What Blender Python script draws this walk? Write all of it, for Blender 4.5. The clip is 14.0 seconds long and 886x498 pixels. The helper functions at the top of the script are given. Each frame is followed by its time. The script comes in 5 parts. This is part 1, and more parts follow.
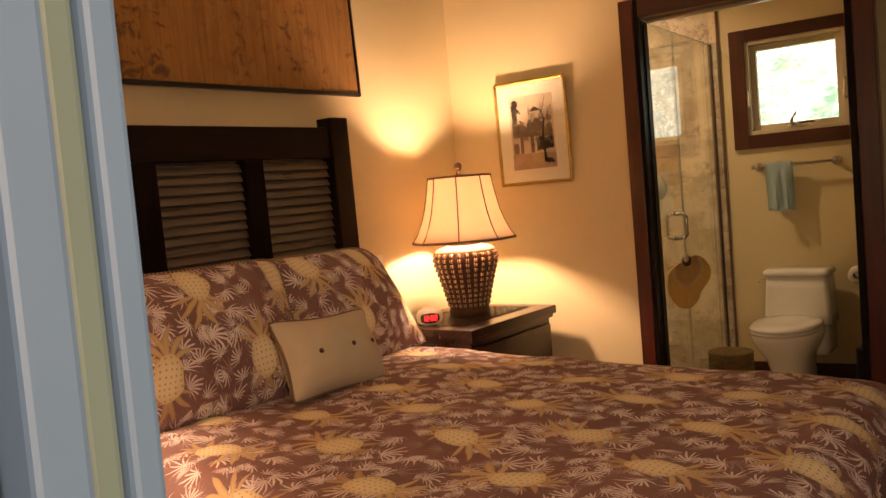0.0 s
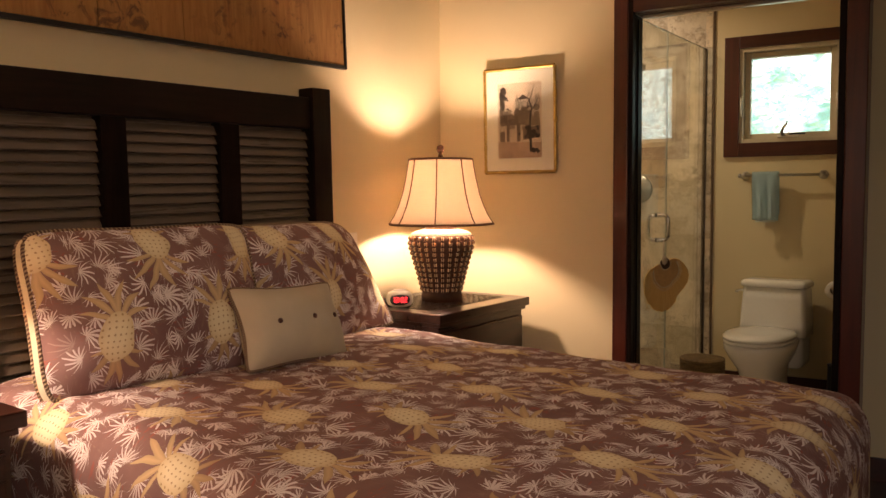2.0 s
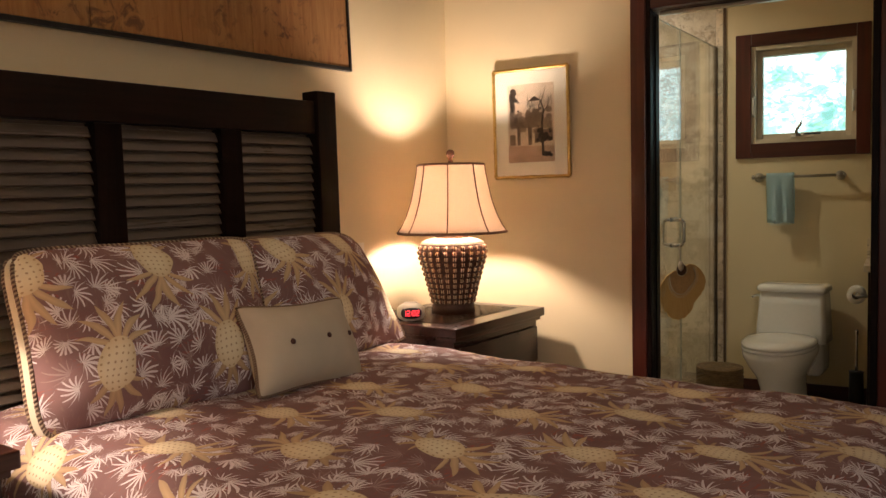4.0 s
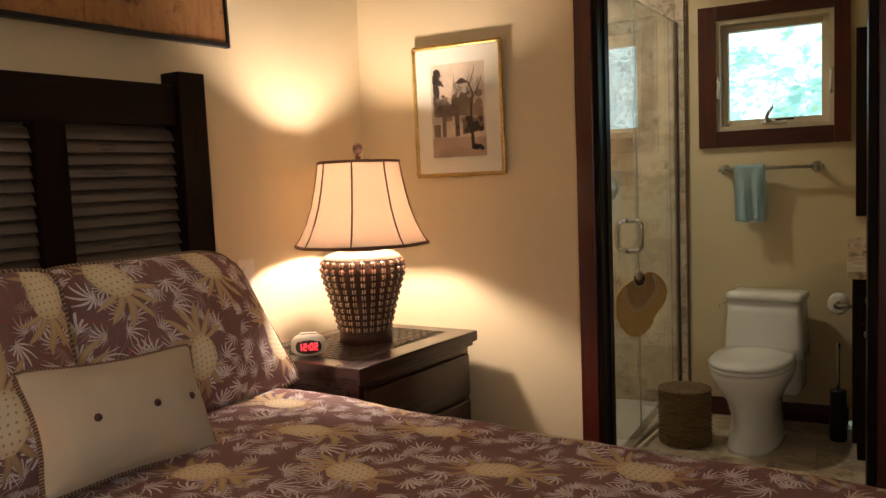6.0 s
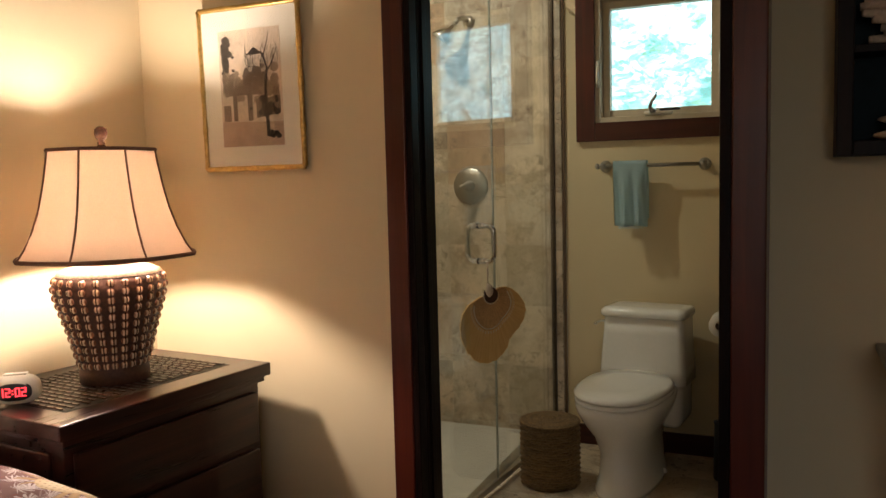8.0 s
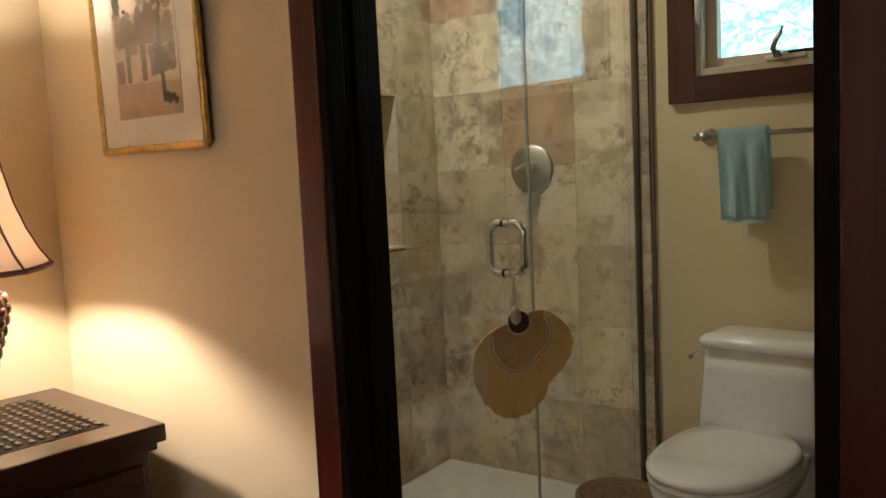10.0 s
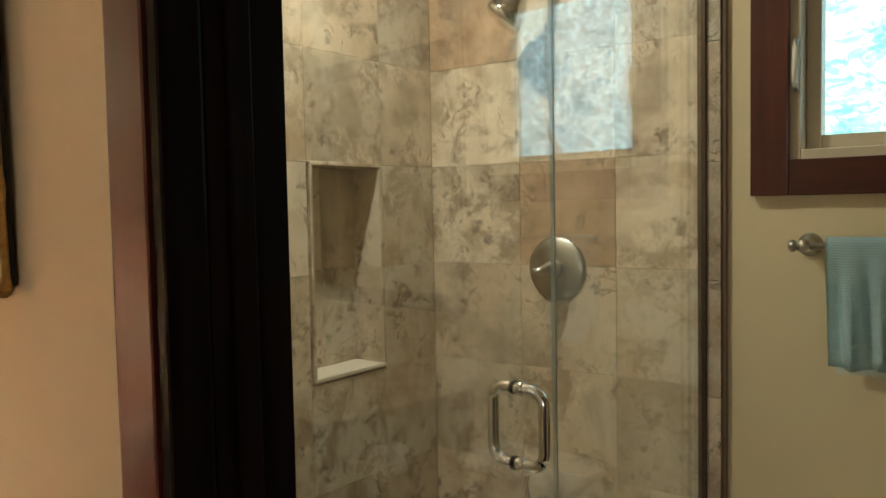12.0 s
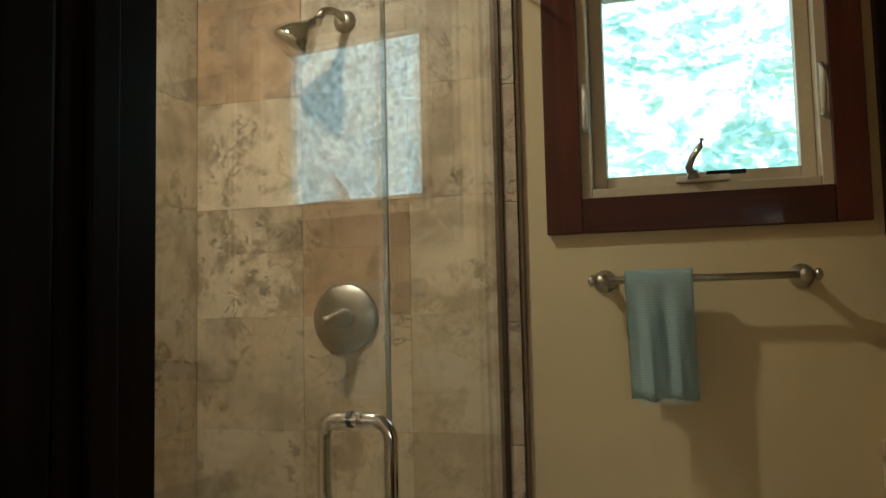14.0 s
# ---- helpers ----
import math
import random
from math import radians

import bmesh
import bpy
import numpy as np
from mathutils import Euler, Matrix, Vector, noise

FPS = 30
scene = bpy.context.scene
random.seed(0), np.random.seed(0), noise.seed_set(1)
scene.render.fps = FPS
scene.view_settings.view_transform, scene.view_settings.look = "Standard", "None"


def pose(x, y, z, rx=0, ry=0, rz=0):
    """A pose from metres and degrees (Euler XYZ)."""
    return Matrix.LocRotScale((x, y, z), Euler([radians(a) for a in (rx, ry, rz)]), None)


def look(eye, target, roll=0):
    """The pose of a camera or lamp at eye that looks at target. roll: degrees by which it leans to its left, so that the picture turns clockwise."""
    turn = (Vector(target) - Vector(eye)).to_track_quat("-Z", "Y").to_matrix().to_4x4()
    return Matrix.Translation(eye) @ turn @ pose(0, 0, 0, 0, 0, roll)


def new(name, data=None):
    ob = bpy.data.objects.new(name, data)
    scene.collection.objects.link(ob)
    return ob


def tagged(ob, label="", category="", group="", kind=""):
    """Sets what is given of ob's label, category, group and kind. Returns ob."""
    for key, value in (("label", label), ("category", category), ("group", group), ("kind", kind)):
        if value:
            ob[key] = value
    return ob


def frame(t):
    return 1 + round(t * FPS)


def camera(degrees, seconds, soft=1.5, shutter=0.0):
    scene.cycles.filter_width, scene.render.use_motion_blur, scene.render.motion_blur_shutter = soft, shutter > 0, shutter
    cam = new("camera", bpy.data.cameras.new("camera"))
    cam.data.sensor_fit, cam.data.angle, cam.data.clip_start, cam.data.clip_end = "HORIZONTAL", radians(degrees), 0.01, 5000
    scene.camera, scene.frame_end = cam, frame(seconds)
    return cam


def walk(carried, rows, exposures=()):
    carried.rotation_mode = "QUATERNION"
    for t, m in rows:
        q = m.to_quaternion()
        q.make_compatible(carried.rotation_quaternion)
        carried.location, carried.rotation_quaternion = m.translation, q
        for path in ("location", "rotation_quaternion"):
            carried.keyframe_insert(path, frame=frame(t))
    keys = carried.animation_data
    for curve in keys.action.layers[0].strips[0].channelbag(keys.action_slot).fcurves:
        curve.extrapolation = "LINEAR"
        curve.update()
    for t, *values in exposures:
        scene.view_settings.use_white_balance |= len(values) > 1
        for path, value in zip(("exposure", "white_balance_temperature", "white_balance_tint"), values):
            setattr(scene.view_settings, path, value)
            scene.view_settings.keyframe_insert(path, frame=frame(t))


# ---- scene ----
cam = camera(58.0, 14.0)
PATH = [
    (0, (-0.409, -0.017, 1.27), (-1.443, 1.691, 1.153), -4.9),
    (0.5, (-0.429, 0.013, 1.272), (-1.476, 1.714, 1.159), -3.8),
    (1, (-0.442, 0.056, 1.283), (-1.437, 1.783, 1.119), -2.9),
    (1.5, (-0.398, 0.066, 1.232), (-1.396, 1.793, 1.083), -1.7),
    (2, (-0.385, 0.062, 1.218), (-1.395, 1.783, 1.082), -0.5),
    (2.5, (-0.385, 0.068, 1.224), (-1.387, 1.794, 1.1), 0.3),
    (5, (-0.668, 0.46, 1.242), (-1.633, 2.208, 1.118), -2.4),
    (5.5, (-0.651, 0.687, 1.257), (-1.589, 2.451, 1.153), -1.8),
    (6, (-0.695, 0.831, 1.278), (-1.603, 2.607, 1.125), -2.1),
    (6.5, (-0.721, 1.006, 1.289), (-1.533, 2.83, 1.165), -2.4),
    (7, (-0.694, 1.166, 1.286), (-1.365, 3.04, 1.097), -2.9),
    (7.5, (-0.557, 1.376, 1.28), (-1.273, 3.235, 1.097), -2.1),
    (9.8, (-0.438, 2.527, 1.239), (-1.56, 4.174, 1.073), -2.4),
    (10, (-0.477, 2.634, 1.234), (-1.626, 4.26, 1.049), -2.7),
    (10.5, (-0.522, 2.873, 1.218), (-1.701, 4.476, 1.017), -3.3),
    (11, (-0.591, 3.059, 1.257), (-1.836, 4.613, 1.072), -2.6),
    (11.5, (-0.739, 3.187, 1.332), (-1.996, 4.732, 1.153), -2.5),
    (12, (-0.86, 3.313, 1.426), (-2.049, 4.917, 1.32), -1.1),
    (12.5, (-0.909, 3.437, 1.533), (-1.96, 5.136, 1.619), 2.4),
    (13, (-0.986, 3.459, 1.533), (-1.903, 5.227, 1.719), 2.8),
    (13.5, (-1.08, 3.431, 1.399), (-1.794, 5.29, 1.582), 1.8),
    (14, (-1.143, 3.387, 1.257), (-1.682, 5.307, 1.41), -1.3),
]
LIGHT = [(0.0, 0.06, 10700, 29), (1.0, -0.02, 10300, 31), (2.5, -0.07, 6950, 15), (5.0, -0.12, 6400, 11), (7.5, -0.17, 6200, 9), (10.0, -0.02, 5800, 6), (11.5, 0.22, 5850, 3), (12.0, 0.15, 5800, 3), (12.5, -0.6, 5250, 2), (13.0, -0.76, 5250, 2), (13.5, -0.75, 5500, 2), (14.0, -0.3, 6200, 7)]
walk(cam, [(t, look(eye, target, roll)) for t, eye, target, roll in PATH], LIGHT)

# ---- world, sun, lamps, exposure ----
world = bpy.data.worlds.new("world")
scene.world = world
world.use_nodes = True
_wn = world.node_tree
_sky = _wn.nodes.new("ShaderNodeTexSky")
_sky.sky_type = "NISHITA"
_sky.sun_disc = False
_sky.sun_elevation = radians(55)
_sky.sun_rotation = radians(60)
_wn.links.new(_sky.outputs["Color"], _wn.nodes["Background"].inputs["Color"])
_wn.nodes["Background"].inputs["Strength"].default_value = 0.15


def lamp(name, kind, place, energy, colour, size=0.1, target=None):
    data = bpy.data.lights.new(name, kind)
    data.energy, data.color = energy, colour
    if kind == "POINT":
        data.shadow_soft_size = size
    if kind == "AREA":
        data.shape, data.size = "DISK", size
    ob = new(name, data)
    ob.matrix_world = look(place, target) if target else Matrix.Translation(place)
    return ob


sun = lamp("sun", "SUN", (3, 6, 8), 1.0, (1.0, 0.95, 0.88), target=(0, 4.5, 0))
sun.data.angle = radians(10)

LAMP_A = (-2.33, 3.36)     # table lamp beside the bathroom door
LAMP_B = (-2.52, 0.852)     # its twin on the other nightstand
WARM = (1.0, 0.795, 0.66)
for lx, ly in (LAMP_A, LAMP_B):
    lamp("bulb_light", "POINT", (lx, ly, 1.245), 54.0 if ly > 2 else 50.0, WARM, 0.04)
sky_door = lamp("entry_daylight", "AREA", (0.10, -0.06, 1.52), 8.8, (1.0, 0.86, 0.72), 1.0, target=(-2.2, 1.75, 0.60))
sky_door.data.shape, sky_door.data.size, sky_door.data.size_y = "RECTANGLE", 0.9, 1.1
sky_door.data.spread = radians(122)
downlight = lamp("shower_downlight_light", "AREA", (-2.11, 4.60, 2.56), 15.5, (1.0, 0.89, 0.69), 0.07, target=(-2.11, 4.60, 0))
downlight.data.spread = radians(162)

# ---- node helpers ----


class Net:
    """A material's node tree with short-hands for math on sockets."""

    def __init__(self, name):
        self.m = bpy.data.materials.new(name)
        self.m.use_nodes = True
        self.t = self.m.node_tree
        self.b = self.t.nodes["Principled BSDF"]

    def put(self, socket, value):
        if hasattr(value, "is_output"):
            self.t.links.new(value, socket)
        elif isinstance(value, (tuple, list)) and len(value) == 3 and socket.type == "RGBA":
            socket.default_value = (*value, 1)
        else:
            socket.default_value = value

    def math(self, op, a, b=None, c=None, clamp=False):
        n = self.t.nodes.new("ShaderNodeMath")
        n.operation, n.use_clamp = op, clamp
        for i, v in enumerate((a, b, c)):
            if v is not None:
                self.put(n.inputs[i], v)
        return n.outputs[0]

    def vec(self, op, a, b=None):
        n = self.t.nodes.new("ShaderNodeVectorMath")
        n.operation = op
        self.put(n.inputs[0], a)
        if b is not None:
            self.put(n.inputs[3] if op == "SCALE" else n.inputs[1], b)
        return n.outputs[0]

    def coord(self, kind="Object"):
        return self.t.nodes.new("ShaderNodeTexCoord").outputs[kind]

    def shifted(self, kind="Object", by=7.0):
        """Coordinates moved by each object's own random number."""
        info = self.t.nodes.new("ShaderNodeObjectInfo")
        return self.vec("ADD", self.coord(kind), self.math("MULTIPLY", info.outputs["Random"], by))

    def rnd(self):
        return self.t.nodes.new("ShaderNodeObjectInfo").outputs["Random"]

    def noise(self, v, scale, detail=4.0, rough=0.55, dist=0.0):
        n = self.t.nodes.new("ShaderNodeTexNoise")
        self.put(n.inputs["Vector"], v)
        n.inputs["Scale"].default_value, n.inputs["Detail"].default_value = scale, detail
        n.inputs["Roughness"].default_value, n.inputs["Distortion"].default_value = rough, dist
        return n.outputs["Fac"]

    def stretch(self, v, s):
        return self.vec("MULTIPLY", v, s)

    def ramp(self, f, lo, hi):
        n = self.t.nodes.new("ShaderNodeMapRange")
        n.clamp = True
        self.put(n.inputs[0], f)
        n.inputs[1].default_value, n.inputs[2].default_value = lo, hi
        return n.outputs[0]

    def mix(self, f, a, b):
        n = self.t.nodes.new("ShaderNodeMix")
        n.data_type = "RGBA"
        self.put(n.inputs[0], f)
        self.put(n.inputs[6], a)
        self.put(n.inputs[7], b)
        return n.outputs[2]

    def split(self, v):
        n = self.t.nodes.new("ShaderNodeSeparateXYZ")
        self.put(n.inputs[0], v)
        return n.outputs[0], n.outputs[1], n.outputs[2]

    def join(self, x, y, z=0.0):
        n = self.t.nodes.new("ShaderNodeCombineXYZ")
        for i, v in enumerate((x, y, z)):
            self.put(n.inputs[i], v)
        return n.outputs[0]

    def bump(self, h, strength=0.2, distance=0.002):
        n = self.t.nodes.new("ShaderNodeBump")
        n.inputs["Strength"].default_value, n.inputs["Distance"].default_value = strength, distance
        self.put(n.inputs["Height"], h)
        self.t.links.new(n.outputs[0], self.b.inputs["Normal"])

    def done(self, colour, rough, metal=0.0, **more):
        self.put(self.b.inputs["Base Color"], colour)
        self.put(self.b.inputs["Roughness"], rough)
        self.put(self.b.inputs["Metallic"], metal)
        for key, value in more.items():
            self.put(self.b.inputs[key.replace("_", " ")], value)
        return self.m


def plain(name, colour, rough, metal=0.0, grain=60.0, amount=0.12, relief=0.1, **more):
    """A surface with grain at two scales."""
    n = Net(name)
    v = n.shifted()
    fine, broad = n.noise(v, grain, 3), n.noise(v, grain / 12, 3)
    f = n.math("ADD", n.math("MULTIPLY", fine, 0.5), n.math("MULTIPLY", broad, 0.5))
    dark = tuple(c * (1 - amount) for c in colour)
    light = tuple(min(1, c * (1 + amount)) for c in colour)
    if relief:
        n.bump(fine, relief, 0.001)
    return n.done(n.mix(n.ramp(f, 0.35, 0.65), dark, light), n.math("ADD", n.math("MULTIPLY", broad, 0.12), rough - 0.06), metal, **more)


def wood(name, dark, light, rough=0.35, axis=2, relief=0.12, coat=0.0, shine=0.5):
    """Grain drawn out along one axis."""
    n = Net(name)
    s = [38.0, 38.0, 38.0]
    s[axis] = 2.2
    v = n.shifted()
    g = n.noise(n.stretch(v, tuple(s)), 1.0, 6, 0.6, 0.4)
    w = n.noise(v, 3.0, 2)
    n.bump(g, relief, 0.001)
    f = n.math("ADD", n.math("MULTIPLY", g, 0.75), n.math("MULTIPLY", w, 0.25))
    return n.done(n.mix(n.ramp(f, 0.35, 0.68), dark, light), n.math("ADD", n.math("MULTIPLY", g, 0.15), rough - 0.05), 0.0, Coat_Weight=coat, Specular_IOR_Level=shine)


def paint(name, colour):
    n = Net(name)
    v = n.coord()
    roll, patch = n.noise(v, 240, 3), n.noise(v, 1.7, 4)
    n.bump(roll, 0.09, 0.0012)
    low = tuple(c * 0.94 for c in colour)
    return n.done(n.mix(n.ramp(patch, 0.3, 0.7), low, colour), 0.62)


def stone(name, brown=0.0):
    """Honed travertine: cloudy, veined and pitted, each piece its own shade."""
    n = Net(name)
    v = n.shifted(by=31.0)
    r = n.rnd()
    r2 = n.math("FRACT", n.math("MULTIPLY", r, 17.3))
    r3 = n.math("FRACT", n.math("MULTIPLY", r, 41.7))
    cloud = n.noise(v, 3.8, 8, 0.62, 0.4)
    drift = n.noise(n.stretch(n.vec("ADD", v, (2.0, 7.0, 4.0)), (1.0, 1.0, 0.45)), 6.5, 8, 0.66, 0.4)
    vein = n.noise(n.vec("ADD", v, (9.0, 1.0, 6.0)), 4.2, 6, 0.6, 1.3)
    speck = n.noise(v, 85, 3)
    base = n.mix(n.ramp(r2, 0.3, 0.7), (0.73, 0.60, 0.44), (0.59, 0.515, 0.40))
    base = n.mix(n.math("MULTIPLY", n.ramp(r3, 0.62, 0.80), 0.35), base, (0.50, 0.31, 0.165))
    base = n.mix(brown, base, (0.47, 0.28, 0.15))
    tan = n.mix(r3, (0.45, 0.30, 0.165), (0.34, 0.285, 0.21))
    tan = n.mix(brown, tan, (0.26, 0.145, 0.075))
    col = n.mix(n.math("MULTIPLY", n.ramp(cloud, 0.44, 0.60), 0.95), base, tan)
    pale = n.mix(r2, (0.76, 0.65, 0.50), (0.64, 0.575, 0.46))
    col = n.mix(n.math("MULTIPLY", n.ramp(drift, 0.50, 0.64), 0.55 * (1 - 0.75 * brown)), col, pale)
    mott = n.noise(v, 10, 9, 0.74, 0.3)
    dirt = n.math("MULTIPLY", n.ramp(mott, 0.49, 0.58), n.ramp(n.noise(v, 3.2, 3), 0.38, 0.56))
    col = n.mix(n.math("MULTIPLY", dirt, 0.8), col, (0.28, 0.195, 0.12))
    line = n.math("SUBTRACT", 1.0, n.ramp(n.math("ABSOLUTE", n.math("SUBTRACT", vein, 0.5)), 0.002, 0.014))
    line = n.math("MULTIPLY", line, n.ramp(n.noise(n.vec("ADD", v, (3.0, 8.0, 2.0)), 7.0, 3), 0.54, 0.60))
    col = n.mix(n.math("MULTIPLY", line, 0.85), col, (0.17, 0.11, 0.065))
    blot = n.ramp(n.noise(v, 26, 6, 0.7, 0.5), 0.55, 0.61)
    blot = n.math("MULTIPLY", blot, n.ramp(n.noise(n.vec("ADD", v, (5.0, 3.0, 1.0)), 4.5, 3), 0.47, 0.57))
    col = n.mix(n.math("MULTIPLY", blot, 0.8), col, (0.16, 0.11, 0.07))
    pit = n.ramp(speck, 0.67, 0.71)
    col = n.mix(n.math("MULTIPLY", pit, 0.5), col, (0.20, 0.14, 0.09))
    col = n.mix(n.math("MULTIPLY", n.ramp(speck, 0.3, 0.6), 0.12), col, (0.80, 0.73, 0.60))
    n.bump(n.math("SUBTRACT", n.math("MULTIPLY", cloud, 0.3), n.math("ADD", pit, n.math("MULTIPLY", blot, 0.6))), 0.3, 0.002)
    return n.done(col, n.math("ADD", 0.34, n.math("MULTIPLY", cloud, 0.2)))


def pane_glass(name, tint, share_front):
    """Clear sheet: it lets light straight through and mirrors by its Fresnel share."""
    m = bpy.data.materials.new(name)
    m.use_nodes = True
    t = m.node_tree
    t.nodes.clear()
    out, mix = t.nodes.new("ShaderNodeOutputMaterial"), t.nodes.new("ShaderNodeMixShader")
    clear, gloss, face = t.nodes.new("ShaderNodeBsdfTransparent"), t.nodes.new("ShaderNodeBsdfGlossy"), t.nodes.new("ShaderNodeLayerWeight")
    power, share = t.nodes.new("ShaderNodeMath"), t.nodes.new("ShaderNodeMath")
    power.operation, share.operation = "POWER", "MULTIPLY_ADD"
    power.inputs[1].default_value, share.inputs[1].default_value, share.inputs[2].default_value = 5.0, 1.0 - share_front, share_front
    face.inputs["Blend"].default_value = 0.5
    clear.inputs["Color"].default_value = (*tint, 1)
    gloss.inputs["Roughness"].default_value = 0.003
    gloss.inputs["Color"].default_value = (1, 1, 1, 1)
    t.links.new(face.outputs["Facing"], power.inputs[0])
    t.links.new(power.outputs[0], share.inputs[0])
    t.links.new(share.outputs[0], mix.inputs[0])
    t.links.new(clear.outputs[0], mix.inputs[1])
    t.links.new(gloss.outputs[0], mix.inputs[2])
    t.links.new(mix.outputs[0], out.inputs[0])
    return m


def emitter(name, colour, strength):
    n = Net(name)
    return n.done((0.02, 0.02, 0.02), 0.5, 0.0, Emission_Color=colour, Emission_Strength=strength)


def fruit_print(name, fruit=True):
    """Woven cotton printed with fruit and ferns, on coordinates in metres (u across, v towards the crown)."""
    n = Net(name)
    uv = n.coord("UV")
    wob = n.t.nodes.new("ShaderNodeTexNoise")
    n.put(wob.inputs["Vector"], uv)
    wob.inputs["Scale"].default_value, wob.inputs["Detail"].default_value = 7.0, 2.0
    p = n.vec("ADD", uv, n.vec("SCALE", n.vec("SUBTRACT", wob.outputs["Color"], (0.5, 0.5, 0.5)), 0.05))
    weave = n.noise(uv, 900, 2)
    patch = n.noise(uv, 5.0, 4)
    col = n.mix(n.ramp(patch, 0.35, 0.65), (0.205, 0.108, 0.100), (0.265, 0.148, 0.138))
    # dull red and olive sprays of long blades behind everything
    lean = n.noise(n.stretch(n.vec("ADD", p, (3.0, 1.0, 0.0)), (20.0, 62.0, 1.0)), 1.0, 3, 0.5, 1.5)
    lean2 = n.noise(n.stretch(n.vec("ADD", p, (8.0, 4.0, 0.0)), (58.0, 17.0, 1.0)), 1.0, 3, 0.5, 1.5)
    where = n.noise(p, 9.0, 2)
    col = n.mix(n.math("MULTIPLY", n.ramp(lean, 0.60, 0.64), n.math("MULTIPLY", n.ramp(where, 0.46, 0.54), 0.75)), col, (0.36, 0.105, 0.078))
    col = n.mix(n.math("MULTIPLY", n.ramp(lean2, 0.59, 0.63), n.math("MULTIPLY", n.ramp(where, 0.54, 0.46), 0.35)), col, (0.34, 0.22, 0.17))

    def sprays(col, scale, offset, reach, blades, sharp, tint, share, keep):
        vor = n.t.nodes.new("ShaderNodeTexVoronoi")
        vor.voronoi_dimensions = "2D"
        q = n.vec("ADD", p, offset)
        n.put(vor.inputs["Vector"], q)
        vor.inputs["Scale"].default_value, vor.inputs["Randomness"].default_value = scale, 0.85
        d = n.vec("SUBTRACT", n.vec("SCALE", q, 1.0), vor.outputs["Position"])
        rr, gg, bb = n.split(vor.outputs["Color"])
        x, y, _ = n.split(d)
        r = n.math("SQRT", n.math("ADD", n.math("MULTIPLY", x, x), n.math("MULTIPLY", y, y)))
        a = n.math("ADD", n.math("ARCTAN2", y, x), n.math("MULTIPLY", rr, 6.283))
        a = n.math("ADD", a, n.math("MULTIPLY", r, 6.0))
        saw = n.math("MULTIPLY", n.math("ABSOLUTE", n.math("SUBTRACT", n.math("FRACT", n.math("MULTIPLY", a, blades / math.pi)), 0.5)), 2.0)
        star = n.math("POWER", saw, sharp)
        fan = n.math("ADD", 0.46, n.math("MULTIPLY", n.math("COSINE", a), 0.54))
        size = n.math("MULTIPLY", n.math("ADD", 0.75, n.math("MULTIPLY", gg, 0.5)), reach)
        lim = n.math("MULTIPLY", n.math("MULTIPLY", fan, size), n.math("ADD", 0.04, n.math("MULTIPLY", n.math("SUBTRACT", 1.0, star), 0.96)))
        inside = n.ramp(n.math("SUBTRACT", lim, r), 0.0, 0.0018)
        inside = n.math("MULTIPLY", inside, n.math("LESS_THAN", bb, keep))
        return n.mix(n.math("MULTIPLY", inside, share), col, tint)

    col = sprays(col, 9.0, (0.31, 0.17, 0.0), 0.080, 7.0, 0.38, (0.44, 0.32, 0.30), 0.6, 0.8)
    col = sprays(col, 13.0, (0.0, 0.0, 0.0), 0.096, 7.0, 0.46, (0.84, 0.76, 0.75), 0.85, 0.85)
    col = sprays(col, 15.0, (0.73, 0.41, 0.0), 0.084, 8.0, 0.46, (0.78, 0.70, 0.69), 0.8, 0.75)
    if fruit:
        for ox, oy, up in ((0.0, 0.0, 1.0), (0.17, 0.27, -1.0)):
            sx, sy, _ = n.split(n.vec("ADD", p, (ox, oy, 0.0)))
            cx, cy = n.math("FLOOR", n.math("DIVIDE", sx, 0.34)), n.math("FLOOR", n.math("DIVIDE", sy, 0.54))
            wn = n.t.nodes.new("ShaderNodeTexWhiteNoise")
            wn.noise_dimensions = "2D"
            n.put(wn.inputs["Vector"], n.join(n.math("ADD", cx, ox * 37), cy))
            x = n.math("SUBTRACT", n.math("MULTIPLY", n.math("FRACT", n.math("DIVIDE", sx, 0.34)), 0.34), 0.17)
            y = n.math("MULTIPLY", n.math("SUBTRACT", n.math("MULTIPLY", n.math("FRACT", n.math("DIVIDE", sy, 0.54)), 0.54), 0.27), up)
            t = n.math("MULTIPLY", n.math("SUBTRACT", wn.outputs["Value"], 0.5), 0.4)
            co, si = n.math("COSINE", t), n.math("SINE", t)
            u = n.math("ADD", n.math("MULTIPLY", x, co), n.math("MULTIPLY", y, si))
            w = n.math("SUBTRACT", n.math("MULTIPLY", y, co), n.math("MULTIPLY", x, si))

            def leaves(col, at, flip, reach, blades, width, spread, tint):
                yy = n.math("MULTIPLY", n.math("SUBTRACT", w, at), flip)
                r = n.math("SQRT", n.math("ADD", n.math("MULTIPLY", u, u), n.math("MULTIPLY", yy, yy)))
                a = n.math("ARCTAN2", u, yy)
                bend = n.math("ADD", a, n.math("MULTIPLY", n.math("MULTIPLY", n.math("SIGN", u), r), -2.2))
                star = n.math("MULTIPLY", n.math("ABSOLUTE", n.math("SUBTRACT", n.math("FRACT", n.math("MULTIPLY", bend, blades / math.pi)), 0.5)), 2.0)
                fan = n.math("ADD", 0.5, n.math("MULTIPLY", n.math("COSINE", n.math("MULTIPLY", a, 0.8)), 0.5))
                lim = n.math("MULTIPLY", n.math("MULTIPLY", fan, reach), n.math("ADD", width, n.math("MULTIPLY", n.math("POWER", star, 0.8), 1.0 - width)))
